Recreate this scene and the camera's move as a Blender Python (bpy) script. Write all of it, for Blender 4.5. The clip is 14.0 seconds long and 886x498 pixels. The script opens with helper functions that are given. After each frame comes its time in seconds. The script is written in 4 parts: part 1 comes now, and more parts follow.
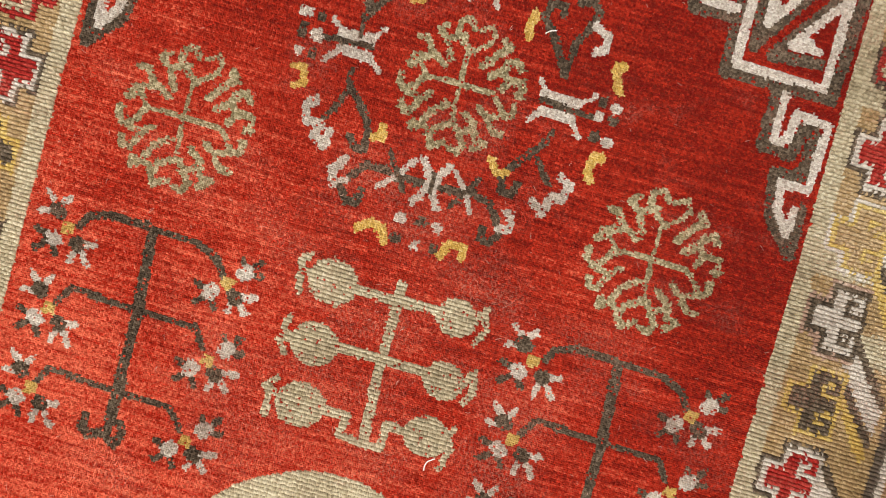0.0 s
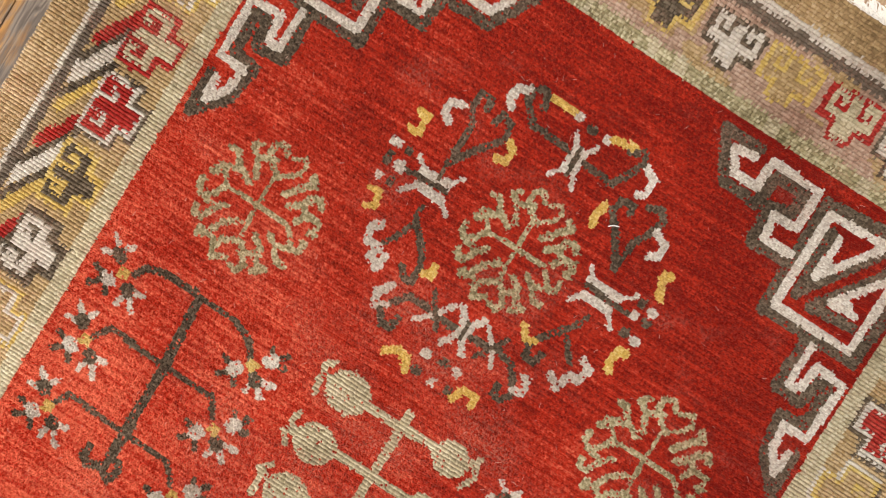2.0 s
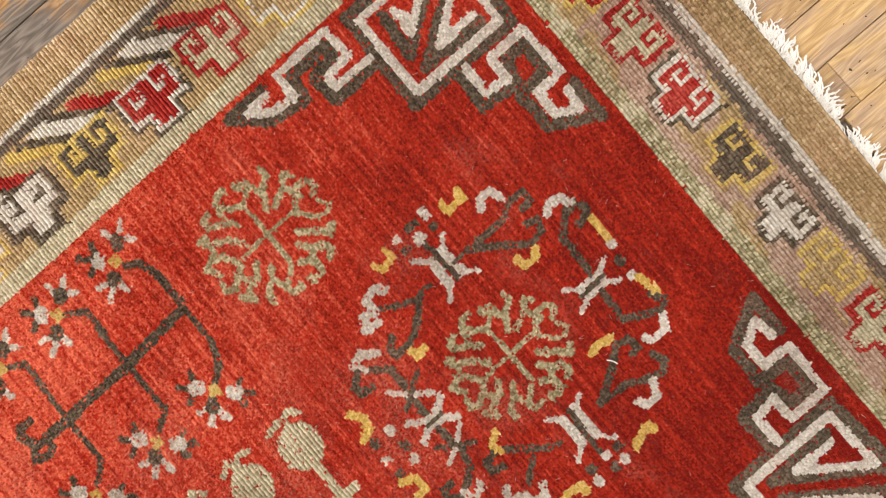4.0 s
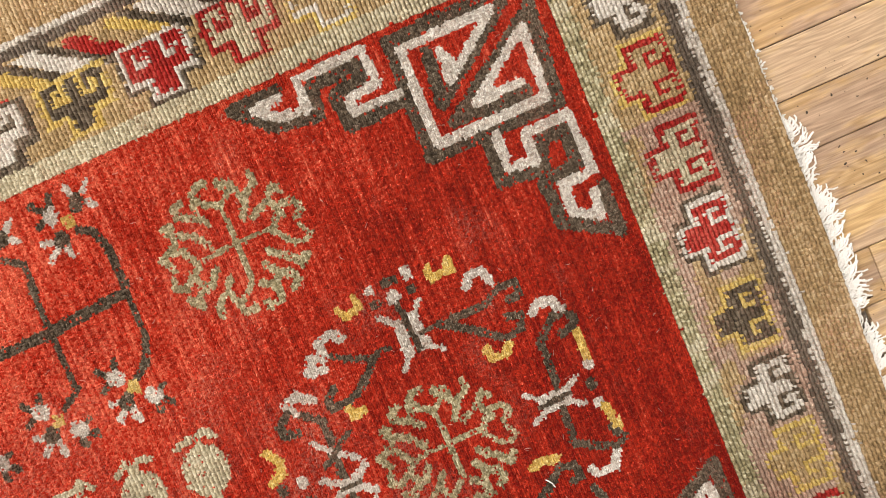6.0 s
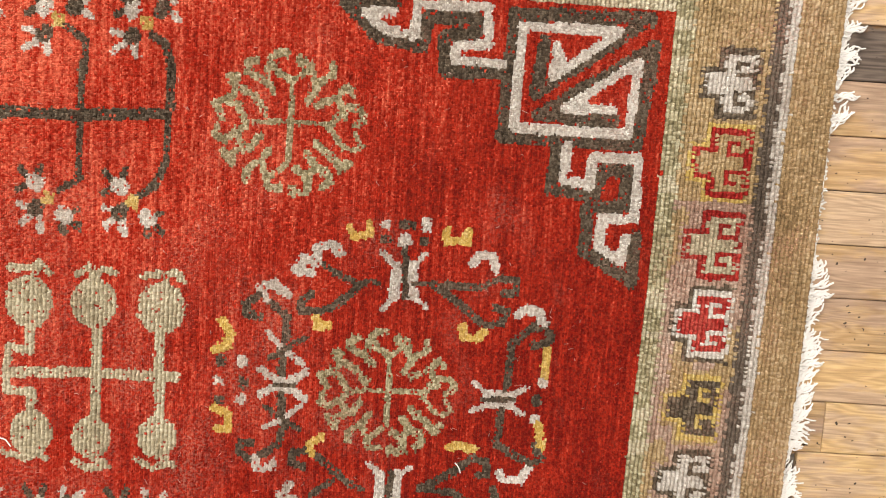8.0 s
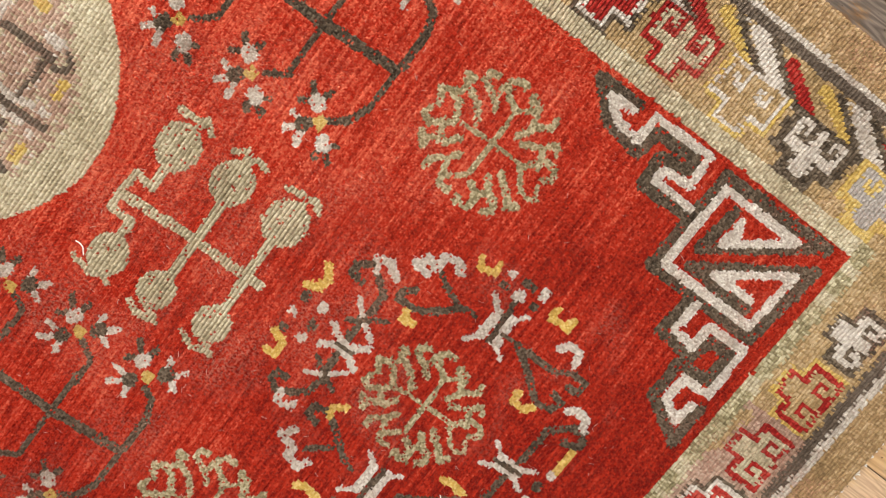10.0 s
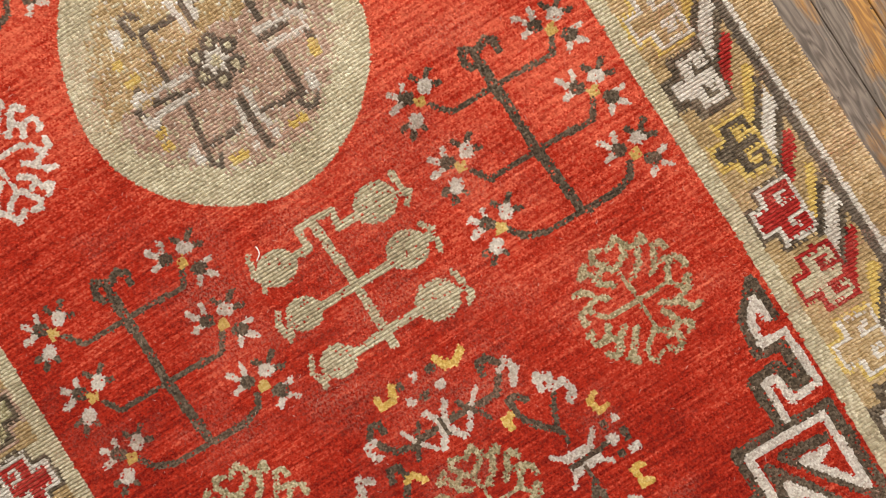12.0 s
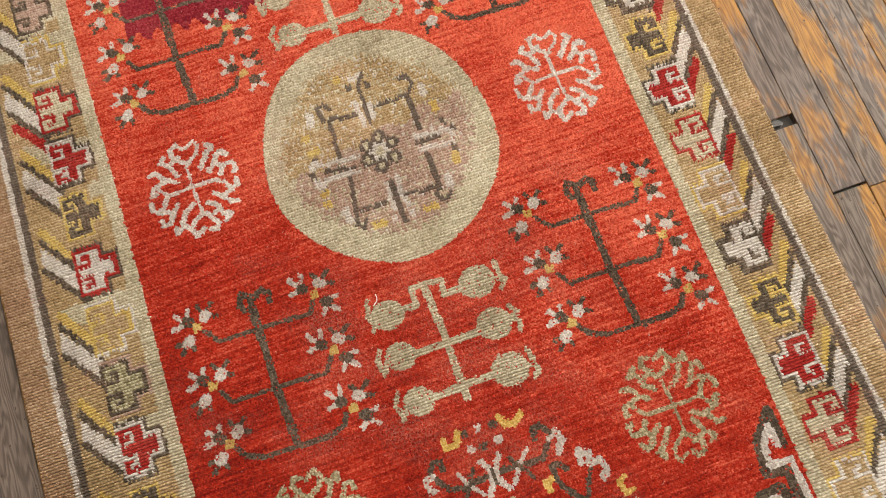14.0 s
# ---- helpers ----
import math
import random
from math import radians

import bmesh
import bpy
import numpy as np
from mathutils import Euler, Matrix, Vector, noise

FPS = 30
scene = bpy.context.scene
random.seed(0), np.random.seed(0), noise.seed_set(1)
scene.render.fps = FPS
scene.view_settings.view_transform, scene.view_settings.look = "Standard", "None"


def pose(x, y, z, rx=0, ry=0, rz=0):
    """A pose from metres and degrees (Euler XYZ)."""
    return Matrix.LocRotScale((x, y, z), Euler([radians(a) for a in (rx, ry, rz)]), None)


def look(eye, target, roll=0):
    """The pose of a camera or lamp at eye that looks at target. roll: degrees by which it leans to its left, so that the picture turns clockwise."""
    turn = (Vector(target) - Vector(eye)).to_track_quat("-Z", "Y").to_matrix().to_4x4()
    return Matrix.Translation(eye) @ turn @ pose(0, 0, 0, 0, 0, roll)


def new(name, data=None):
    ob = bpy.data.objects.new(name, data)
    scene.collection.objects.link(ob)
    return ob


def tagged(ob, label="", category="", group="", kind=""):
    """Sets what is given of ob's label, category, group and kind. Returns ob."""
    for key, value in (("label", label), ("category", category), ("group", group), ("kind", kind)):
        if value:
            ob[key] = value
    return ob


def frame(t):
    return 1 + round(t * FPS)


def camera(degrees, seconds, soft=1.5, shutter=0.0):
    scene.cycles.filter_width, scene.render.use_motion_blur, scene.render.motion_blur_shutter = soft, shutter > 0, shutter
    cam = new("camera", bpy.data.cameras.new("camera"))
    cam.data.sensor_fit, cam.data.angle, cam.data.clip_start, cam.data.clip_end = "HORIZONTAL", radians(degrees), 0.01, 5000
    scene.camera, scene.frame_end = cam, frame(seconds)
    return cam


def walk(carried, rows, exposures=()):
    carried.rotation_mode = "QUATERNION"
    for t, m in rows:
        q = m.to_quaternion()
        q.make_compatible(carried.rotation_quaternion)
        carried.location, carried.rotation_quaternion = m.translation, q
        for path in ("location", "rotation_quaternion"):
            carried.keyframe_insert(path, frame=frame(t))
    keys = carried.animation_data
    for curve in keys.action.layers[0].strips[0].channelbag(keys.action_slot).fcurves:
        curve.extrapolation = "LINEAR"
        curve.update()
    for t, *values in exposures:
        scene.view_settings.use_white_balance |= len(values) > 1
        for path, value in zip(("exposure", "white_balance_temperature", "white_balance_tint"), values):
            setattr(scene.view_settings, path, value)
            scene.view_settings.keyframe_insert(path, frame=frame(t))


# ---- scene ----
cam = camera(62.7, 14.0, soft=1.1)
# seconds, eye in metres, turn in degrees: the camera hangs over the rug and looks almost straight down
PATH = [
    (0, 0.0277, 0.4874, 0.8068, -1.56, -0.14, 15.71),
    (0.5, 0.0193, 0.4966, 0.8445, -1.59, 0.01, 20.16),
    (1, 0.0156, 0.5080, 0.8837, -1.74, 0.30, 24.08),
    (1.5, -0.0304, 0.5547, 0.8717, -1.79, 0.83, 28.00),
    (2, -0.0647, 0.6289, 0.8466, -1.60, 1.16, 32.14),
    (2.5, -0.0899, 0.6652, 0.8268, -1.13, 1.19, 36.40),
    (2.7, -0.0989, 0.6688, 0.8238, -1.04, 1.19, 37.90),
    (4.8, -0.1609, 0.7145, 0.8197, -0.60, 1.32, 55.76),
    (5, -0.1741, 0.7247, 0.8020, -0.61, 1.26, 57.35),
    (5.5, -0.2008, 0.7418, 0.7633, -2.12, 0.88, 61.51),
    (6, -0.2177, 0.7473, 0.7571, -3.14, 0.78, 66.23),
    (6.5, -0.2223, 0.7152, 0.7611, -4.08, 0.65, 71.77),
    (7, -0.2077, 0.7070, 0.7685, -4.41, -0.17, 78.24),
    (7.2, -0.2042, 0.7072, 0.7709, -4.59, -0.18, 81.07),
    (9.3, -0.2818, 0.5675, 0.7830, -7.70, -0.13, 115.59),
    (9.5, -0.2685, 0.5424, 0.7924, -7.73, -0.08, 118.93),
    (10, -0.2397, 0.4924, 0.8009, -7.78, 0.19, 126.64),
    (10.5, -0.2036, 0.4379, 0.8136, -6.90, 0.62, 133.35),
    (11, -0.1757, 0.4122, 0.8331, -4.73, 0.84, 139.06),
    (11.5, -0.1544, 0.3775, 0.8686, -3.05, 1.17, 143.69),
    (12, -0.1304, 0.3535, 0.8890, -0.59, 1.26, 147.57),
    (12.5, -0.0874, 0.3627, 0.9244, 3.08, 1.05, 151.12),
    (13, -0.0306, 0.3791, 0.9757, 6.35, 0.99, 154.42),
    (13.5, 0.0018, 0.4091, 1.0489, 10.12, 0.87, 157.67),
    (14, 0.0332, 0.4412, 1.0957, 13.30, 0.81, 160.27),
]
walk(cam, [(t, pose(x, y, z, rx, ry, rz)) for t, x, y, z, rx, ry, rz in PATH],
     exposures=((0, 0.0), (7, 0.03), (9.3, -0.04), (12, -0.10), (14, -0.08)))

# ---- light ----
world = bpy.data.worlds.new("sky")
scene.world = world
world.use_nodes = True
world.node_tree.nodes["Background"].inputs["Color"].default_value = (0.75, 0.86, 1.0, 1)
world.node_tree.nodes["Background"].inputs["Strength"].default_value = 0.6


def area_lamp(name, m, sx, sy, watts, colour):
    lamp = bpy.data.lights.new(name, "AREA")
    lamp.shape, lamp.size, lamp.size_y, lamp.energy, lamp.color = "RECTANGLE", sx, sy, watts, colour
    ob = new(name, lamp)
    ob.matrix_world = m
    return ob


# added side lamp, its source unseen: brightens the rug from the west
area_lamp("added_side_light", look((-2.42, -0.6, 1.75), (0, -0.4, 0.9)), 2.3, 1.5, 105, (1.0, 0.97, 0.92))
# added overhead fill for the rug; no such lamp is known
area_lamp("added_overhead_light", look((-0.5, -0.2, 2.86), (-0.5, -0.2, 0)), 1.15, 1.15, 50, (1.0, 0.93, 0.83))

# ---- materials ----


def nodes_of(name, rough=0.9):
    m = bpy.data.materials.new(name)
    m.use_nodes = True
    t = m.node_tree
    b = t.nodes["Principled BSDF"]
    b.inputs["Roughness"].default_value = rough
    return m, t, b


def node(t, kind, **inputs):
    n = t.nodes.new(kind)
    for key, value in inputs.items():
        n.inputs[key.replace("_", " ")].default_value = value
    return n


def scaled_coords(t, sx, sy, sz, turn=0.0):
    c = t.nodes.new("ShaderNodeTexCoord")
    mp = t.nodes.new("ShaderNodeMapping")
    mp.inputs["Scale"].default_value = (sx, sy, sz)
    mp.inputs["Rotation"].default_value = (0, 0, turn)
    t.links.new(c.outputs["Object"], mp.inputs["Vector"])
    return mp.outputs["Vector"]


def noise_tex(t, vector, scale, detail=3.0, rough=0.5):
    n = node(t, "ShaderNodeTexNoise", Scale=scale, Detail=detail, Roughness=rough)
    t.links.new(vector, n.inputs["Vector"])
    return n.outputs["Fac"]


def ramp(t, fac, stops):
    r = t.nodes.new("ShaderNodeValToRGB")
    while len(r.color_ramp.elements) < len(stops):
        r.color_ramp.elements.new(0.5)
    for e, (at, col) in zip(r.color_ramp.elements, stops):
        e.position, e.color = at, (*col, 1)
    t.links.new(fac, r.inputs["Fac"])
    return r.outputs["Color"]


def mixed(t, fac, a, b, blend="MIX"):
    m = t.nodes.new("ShaderNodeMix")
    m.data_type, m.blend_type = "RGBA", blend
    for value, key in ((fac, 0), (a, 6), (b, 7)):
        if isinstance(value, (int, float)):
            m.inputs[key].default_value = value
        elif isinstance(value, tuple):
            m.inputs[key].default_value = (*value, 1)
        else:
            t.links.new(value, m.inputs[key])
    return m.outputs[2]


def bumped(t, b, height, strength, distance):
    n = node(t, "ShaderNodeBump", Strength=strength, Distance=distance)
    t.links.new(height, n.inputs["Height"])
    t.links.new(n.outputs["Normal"], b.inputs["Normal"])


def wool(name, low, mid, high, streak=0.6, sheen=0.2, grain=0.7, grade=0.0):
    """Knotted wool: each knot is dyed a little differently, rows drift in tone along the weft, and fibres give fine relief."""
    m, t, b = nodes_of(name, 0.88)
    weft = noise_tex(t, scaled_coords(t, 8, 190, 1), 1.0, 5.0, 0.72)
    cloud = noise_tex(t, scaled_coords(t, 7, 7, 7), 1.0, 3.0)
    fibre = noise_tex(t, scaled_coords(t, 1, 1, 1), 1100.0, 3.0, 0.7)
    geo = t.nodes.new("ShaderNodeNewGeometry")
    total = None
    for value, weight in ((geo.outputs["Random Per Island"], grain), (weft, streak), (cloud, 1.0)):
        add = t.nodes.new("ShaderNodeMath")
        add.operation = "MULTIPLY_ADD"
        t.links.new(value, add.inputs[0])
        add.inputs[1].default_value = weight
        if total is not None:
            t.links.new(total, add.inputs[2])
        else:
            add.inputs[2].default_value = 0.0
        total = add.outputs[0]
    if grade:
        # the red runs from paler at the near corner of the field to deeper towards the far end
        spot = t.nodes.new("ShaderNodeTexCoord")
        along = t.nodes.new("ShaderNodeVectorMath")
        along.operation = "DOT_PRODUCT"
        along.inputs[1].default_value = (-0.42 * grade, -0.52 * grade, 0)
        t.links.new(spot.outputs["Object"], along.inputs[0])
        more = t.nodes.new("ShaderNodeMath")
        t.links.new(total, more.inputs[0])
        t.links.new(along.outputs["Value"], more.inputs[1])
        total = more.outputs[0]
    rng = node(t, "ShaderNodeMapRange")
    t.links.new(total, rng.inputs["Value"])
    middle, reach = 0.5 * (grain + streak + 1.0) - 0.165 * grade, 0.42 * grain + 0.115 * streak + 0.12
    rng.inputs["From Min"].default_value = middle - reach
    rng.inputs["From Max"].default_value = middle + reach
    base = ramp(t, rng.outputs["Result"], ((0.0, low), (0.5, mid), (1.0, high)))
    # rubbed patches, where the pale foundation shows between the knots
    bare = noise_tex(t, scaled_coords(t, 9, 13, 9), 1.0, 4.0, 0.6)
    if grade:
        # the field is trodden thinnest round the branch of pomegranates
        where = t.nodes.new("ShaderNodeTexCoord")
        apart = t.nodes.new("ShaderNodeVectorMath")
        apart.operation = "DISTANCE"
        apart.inputs[1].default_value = (0.0, 0.34, 0.01)
        t.links.new(where.outputs["Object"], apart.inputs[0])
        tread = node(t, "ShaderNodeMapRange")
        t.links.new(apart.outputs["Value"], tread.inputs["Value"])
        for key, value in (("From Min", 0.08), ("From Max", 0.42), ("To Min", 0.10), ("To Max", -0.06)):
            tread.inputs[key].default_value = value
        more = t.nodes.new("ShaderNodeMath")
        t.links.new(bare, more.inputs[0])
        t.links.new(tread.outputs["Result"], more.inputs[1])
        bare = more.outputs[0]
    rub = ramp(t, bare, ((0.50, (0, 0, 0)), (0.74, (0.54, 0.54, 0.54))))
    thread = ramp(t, noise_tex(t, scaled_coords(t, 420, 260, 300), 1.0, 2.0, 0.6), ((0.47, (0, 0, 0)), (0.58, (1, 1, 1))))
    base = mixed(t, mixed(t, 1.0, rub, thread, "MULTIPLY"), base, (0.49, 0.24, 0.18))
    t.links.new(mixed(t, 0.6, base, mixed(t, fibre, (0.12, 0.12, 0.12), (0.9, 0.9, 0.9)), "OVERLAY"), b.inputs["Base Color"])
    b.inputs["Sheen Weight"].default_value = sheen
    b.inputs["Sheen Tint"].default_value = (*high, 1)
    b.inputs["Sheen Roughness"].default_value = 0.45
    b.inputs["Specular IOR Level"].default_value = 0.12
    bumped(t, b, fibre, 0.55, 0.0012)
    return m


WOOL = {
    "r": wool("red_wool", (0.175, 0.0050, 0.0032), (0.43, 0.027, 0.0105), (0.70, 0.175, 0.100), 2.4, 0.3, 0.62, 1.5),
    "d": wool("dark_brown_wool", (0.038, 0.028, 0.019), (0.105, 0.078, 0.055), (0.22, 0.175, 0.13)),
    "n": wool("guard_brown_wool", (0.075, 0.055, 0.042), (0.13, 0.10, 0.078), (0.21, 0.17, 0.135), 0.7, 0.2, 0.34),
    "w": wool("ivory_wool", (0.35, 0.30, 0.26), (0.56, 0.51, 0.46), (0.76, 0.73, 0.69)),
    "i": wool("worn_ivory_wool", (0.30, 0.25, 0.21), (0.52, 0.47, 0.42), (0.70, 0.66, 0.61), 0.7, 0.2, 0.34),
    "y": wool("yellow_wool", (0.42, 0.27, 0.06), (0.60, 0.42, 0.11), (0.72, 0.58, 0.27)),
    "Y": wool("pale_yellow_wool", (0.36, 0.23, 0.06), (0.52, 0.37, 0.11), (0.64, 0.51, 0.23), 0.7, 0.2, 0.34),
    "k": wool("khaki_wool", (0.14, 0.115, 0.060), (0.34, 0.295, 0.175), (0.60, 0.55, 0.39), 0.6, 0.2, 0.85),
    "b": wool("straw_brown_wool", (0.20, 0.13, 0.060), (0.38, 0.265, 0.135), (0.56, 0.43, 0.27), 0.8, 0.2, 0.42),
    "o": wool("pale_olive_wool", (0.25, 0.205, 0.13), (0.46, 0.40, 0.28), (0.66, 0.61, 0.47), 0.8, 0.2, 0.42),
    "m": wool("mauve_brown_wool", (0.22, 0.13, 0.095), (0.38, 0.255, 0.195), (0.56, 0.43, 0.35), 0.7, 0.2, 0.42),
    "e": wool("edge_brown_wool", (0.18, 0.115, 0.056), (0.365, 0.245, 0.125), (0.58, 0.44, 0.28), 1.0, 0.2, 0.42),
    "E": wool("edge_rust_wool", (0.18, 0.10, 0.056), (0.33, 0.21, 0.12), (0.50, 0.36, 0.24), 1.0, 0.2, 0.42),
    "g": wool("grey_wool", (0.26, 0.23, 0.21), (0.36, 0.33, 0.31), (0.46, 0.43, 0.40), 0.7, 0.2, 0.34),
    "p": wool("magenta_red_wool", (0.12, 0.005, 0.012), (0.26, 0.018, 0.030), (0.42, 0.07, 0.08), 2.0, 0.3, 0.7),
    "c": wool("crimson_wool", (0.16, 0.008, 0.008), (0.325, 0.020, 0.016), (0.50, 0.085, 0.065), 1.2, 0.2, 0.34),
}
CODES = "rdnwiyYkbomeEgpc"


def wood_material(name, worn_a, worn_b, warm_a, warm_b, edge):
    """Old strip floor: grey worn wood under orange varnish that survives in patches, grain along the strips."""
    m, t, b = nodes_of(name, 0.5)
    info = t.nodes.new("ShaderNodeObjectInfo")
    shift = t.nodes.new("ShaderNodeVectorMath")
    shift.operation = "SCALE"
    shift.inputs[0].default_value = (3.1, 17.0, 5.3)
    t.links.new(info.outputs["Random"], shift.inputs["Scale"])
    coord = t.nodes.new("ShaderNodeTexCoord")
    add = t.nodes.new("ShaderNodeVectorMath")
    t.links.new(coord.outputs["Object"], add.inputs[0])
    t.links.new(shift.outputs["Vector"], add.inputs[1])

    def coords(sx, sy, sz):
        mp = t.nodes.new("ShaderNodeMapping")
        mp.inputs["Scale"].default_value = (sx, sy, sz)
        t.links.new(add.outputs["Vector"], mp.inputs["Vector"])
        return mp.outputs["Vector"]

    warp = noise_tex(t, coords(20, 2.6, 1), 1.0, 4.0)
    rings = t.nodes.new("ShaderNodeMath")
    rings.operation = "MULTIPLY"
    t.links.new(warp, rings.inputs[0])
    rings.inputs[1].default_value = 125.0
    sine = t.nodes.new("ShaderNodeMath")
    sine.operation = "SINE"
    t.links.new(rings.outputs[0], sine.inputs[0])
    grain = node(t, "ShaderNodeMapRange")
    t.links.new(sine.outputs[0], grain.inputs["Value"])
    grain.inputs["From Min"].default_value = -1.0
    fine = noise_tex(t, coords(520, 14, 1), 1.0, 4.0, 0.7)
    patch = noise_tex(t, coords(24, 5.5, 1), 1.0, 7.0, 0.66)
    varnish = mixed(t, grain.outputs["Result"], warm_a, warm_b)
    worn = mixed(t, grain.outputs["Result"], worn_a, worn_b)
    pick = ramp(t, patch, ((edge - 0.02, (0, 0, 0)), (edge + 0.08, (1, 1, 1))))
    both = mixed(t, pick, worn, varnish)
    speck = noise_tex(t, coords(1, 0.7, 1), 190.0, 1.0)
    both = mixed(t, ramp(t, speck, ((0.735, (0, 0, 0)), (0.765, (1, 1, 1)))), both, (0.05, 0.035, 0.025))
    tone = ramp(t, info.outputs["Random"], ((0.0, (0.70, 0.68, 0.66)), (0.5, (0.95, 0.87, 0.80)), (1.0, (1.0, 0.99, 0.90))))
    both = mixed(t, 1.0, both, tone, "MULTIPLY")
    t.links.new(mixed(t, 0.5, both, ramp(t, fine, ((0.3, (0.2, 0.2, 0.2)), (0.7, (0.8, 0.8, 0.8)))), "OVERLAY"), b.inputs["Base Color"])
    t.links.new(ramp(t, patch, ((0.4, (0.75, 0.75, 0.75)), (0.6, (0.52, 0.52, 0.52)))), b.inputs["Roughness"])
    b.inputs["Specular IOR Level"].default_value = 0.3
    bumped(t, b, fine, 0.3, 0.0008)
    return m


def plain(name, colour, rough=0.8, grain=300.0):
    m, t, b = nodes_of(name, rough)
    a = noise_tex(t, scaled_coords(t, 1, 1, 1), grain, 3.0)
    c = noise_tex(t, scaled_coords(t, 1, 1, 1), 2.5, 4.0)
    lo, hi = tuple(0.82 * v for v in colour), tuple(min(1.0, 1.1 * v) for v in colour)
    t.links.new(mixed(t, 0.3, mixed(t, c, lo, hi), mixed(t, a, (0.3, 0.3, 0.3), (0.7, 0.7, 0.7)), "OVERLAY"), b.inputs["Base Color"])
    bumped(t, b, a, 0.2, 0.001)
    return m


WORN_A, WORN_B, WARM_A, WARM_B = (0.165, 0.138, 0.122), (0.085, 0.069, 0.062), (0.33, 0.165, 0.030), (0.19, 0.088, 0.016)
OAK = wood_material("worn_varnished_oak", WORN_A, WORN_B, WARM_A, WARM_B, 0.52)
OAK_GREY = wood_material("greyed_oak", WORN_A, WORN_B, WARM_A, WARM_B, 0.575)
OAK_ORANGE = wood_material("orange_varnished_oak", WORN_A, WORN_B, WARM_A, WARM_B, 0.475)
OAK_TAN = wood_material("tan_varnished_oak", (0.56, 0.41, 0.30), (0.44, 0.31, 0.225), (0.66, 0.47, 0.265), (0.53, 0.355, 0.185), 0.48)
DARK = plain("dark_subfloor", (0.03, 0.025, 0.02))
PLASTER = plain("white_plaster", (0.78, 0.76, 0.72), 0.9, 120.0)
FILLER = plain("grey_filler", (0.12, 0.115, 0.11), 0.9, 400.0)
JUTE = plain("rug_foundation", (0.36, 0.27, 0.16), 0.95, 700.0)
FLUFF = plain("pale_fluff", (0.62, 0.42, 0.36), 0.9, 1500.0)
COTTON = plain("white_cotton", (0.86, 0.84, 0.82), 0.9, 1500.0)
FRAME_WHITE = plain("white_paint", (0.8, 0.8, 0.78), 0.4, 60.0)
GLASS, _t, _b = nodes_of("window_glass", 0.02)
_b.inputs["Transmission Weight"].default_value = 1.0
# glowing surface for the made-up ceiling fixture
GLOW, _t, _b = nodes_of("added_lamp_diffuser", 0.6)
_b.inputs["Base Color"].default_value = (0.8, 0.8, 0.78, 1)
_b.inputs["Emission Color"].default_value = (1.0, 0.95, 0.87, 1)
_b.inputs["Emission Strength"].default_value = 3.0

# ---- mesh helpers ----


def mesh_from(name, bm, material):
    me = bpy.data.meshes.new(name)
    bm.normal_update()
    bm.to_mesh(me)
    bm.free()
    for m in material if isinstance(material, (list, tuple)) else [material]:
        me.materials.append(m)
    return me


def part(name, bm, material, parent, label=""):
    ob = new(name, mesh_from(name, bm, material))
    ob.parent = parent
    return tagged(ob, label)


def box(bm, x0, x1, y0, y1, z0, z1, bevel=0.0):
    m = Matrix.Translation(((x0 + x1) / 2, (y0 + y1) / 2, (z0 + z1) / 2)) @ Matrix.Diagonal((x1 - x0, y1 - y0, z1 - z0, 1))
    got = bmesh.ops.create_cube(bm, size=1.0, matrix=m)
    if bevel:
        edges = list({e for v in got["verts"] for e in v.link_edges})
        bmesh.ops.bevel(bm, geom=edges, offset=bevel, segments=1, affect="EDGES")
    return bm


# ---- the room ----
X0, X1, Y0, Y1, TOP = -2.5, 2.9, -3.0, 3.2, 2.9


def wall(name, x0, x1, y0, y1, z0=-0.05, z1=TOP):
    ob = new(name, mesh_from(name, box(bmesh.new(), x0, x1, y0, y1, z0, z1), PLASTER))
    return tagged(ob, "plain white plastered room wall", "wall", kind="structure")


wall("wall_east", X1, X1 + 0.15, Y0 - 0.15, Y1 + 0.15)
wall("wall_north", X0, X1, Y1, Y1 + 0.15)
wall("wall_south", X0, X1, Y0 - 0.15, Y0)
# opening for an assumed window, out of view, where the side lamp stands
WY0, WY1, WZ0, WZ1 = -1.8, 0.6, 0.95, 2.55
bm = bmesh.new()
for y0, y1, z0, z1 in ((Y0 - 0.15, WY0, -0.05, TOP), (WY1, Y1 + 0.15, -0.05, TOP), (WY0, WY1, -0.05, WZ0), (WY0, WY1, WZ1, TOP)):
    box(bm, X0 - 0.15, X0, y0, y1, z0, z1)
tagged(new("wall_west", mesh_from("wall_west", bm, PLASTER)), "plain white plastered wall with an opening for the added window", "wall", kind="structure")
tagged(new("ceiling", mesh_from("ceiling", box(bmesh.new(), X0 - 0.15, X1 + 0.15, Y0 - 0.15, Y1 + 0.15, TOP, TOP + 0.12), PLASTER)),
       "plain white plastered ceiling", "ceiling", kind="structure")
# unseen window, made up to go with the side lamp
window = tagged(new("added_window"), "unseen white-framed window, added round the side light", "window", kind="structure")
for name, y0, y1, z0, z1 in (("window_frame", WY0, WY1, WZ0, WZ0 + 0.06), ("window_frame", WY0, WY1, WZ1 - 0.06, WZ1),
                             ("window_frame", WY0, WY0 + 0.06, WZ0 + 0.06, WZ1 - 0.06), ("window_frame", WY1 - 0.06, WY1, WZ0 + 0.06, WZ1 - 0.06),
                             ("window_frame", -0.63, -0.57, WZ0 + 0.06, WZ1 - 0.06)):
    part(name, box(bmesh.new(), X0 - 0.11, X0 - 0.05, y0, y1, z0, z1, 0.006), FRAME_WHITE, window)
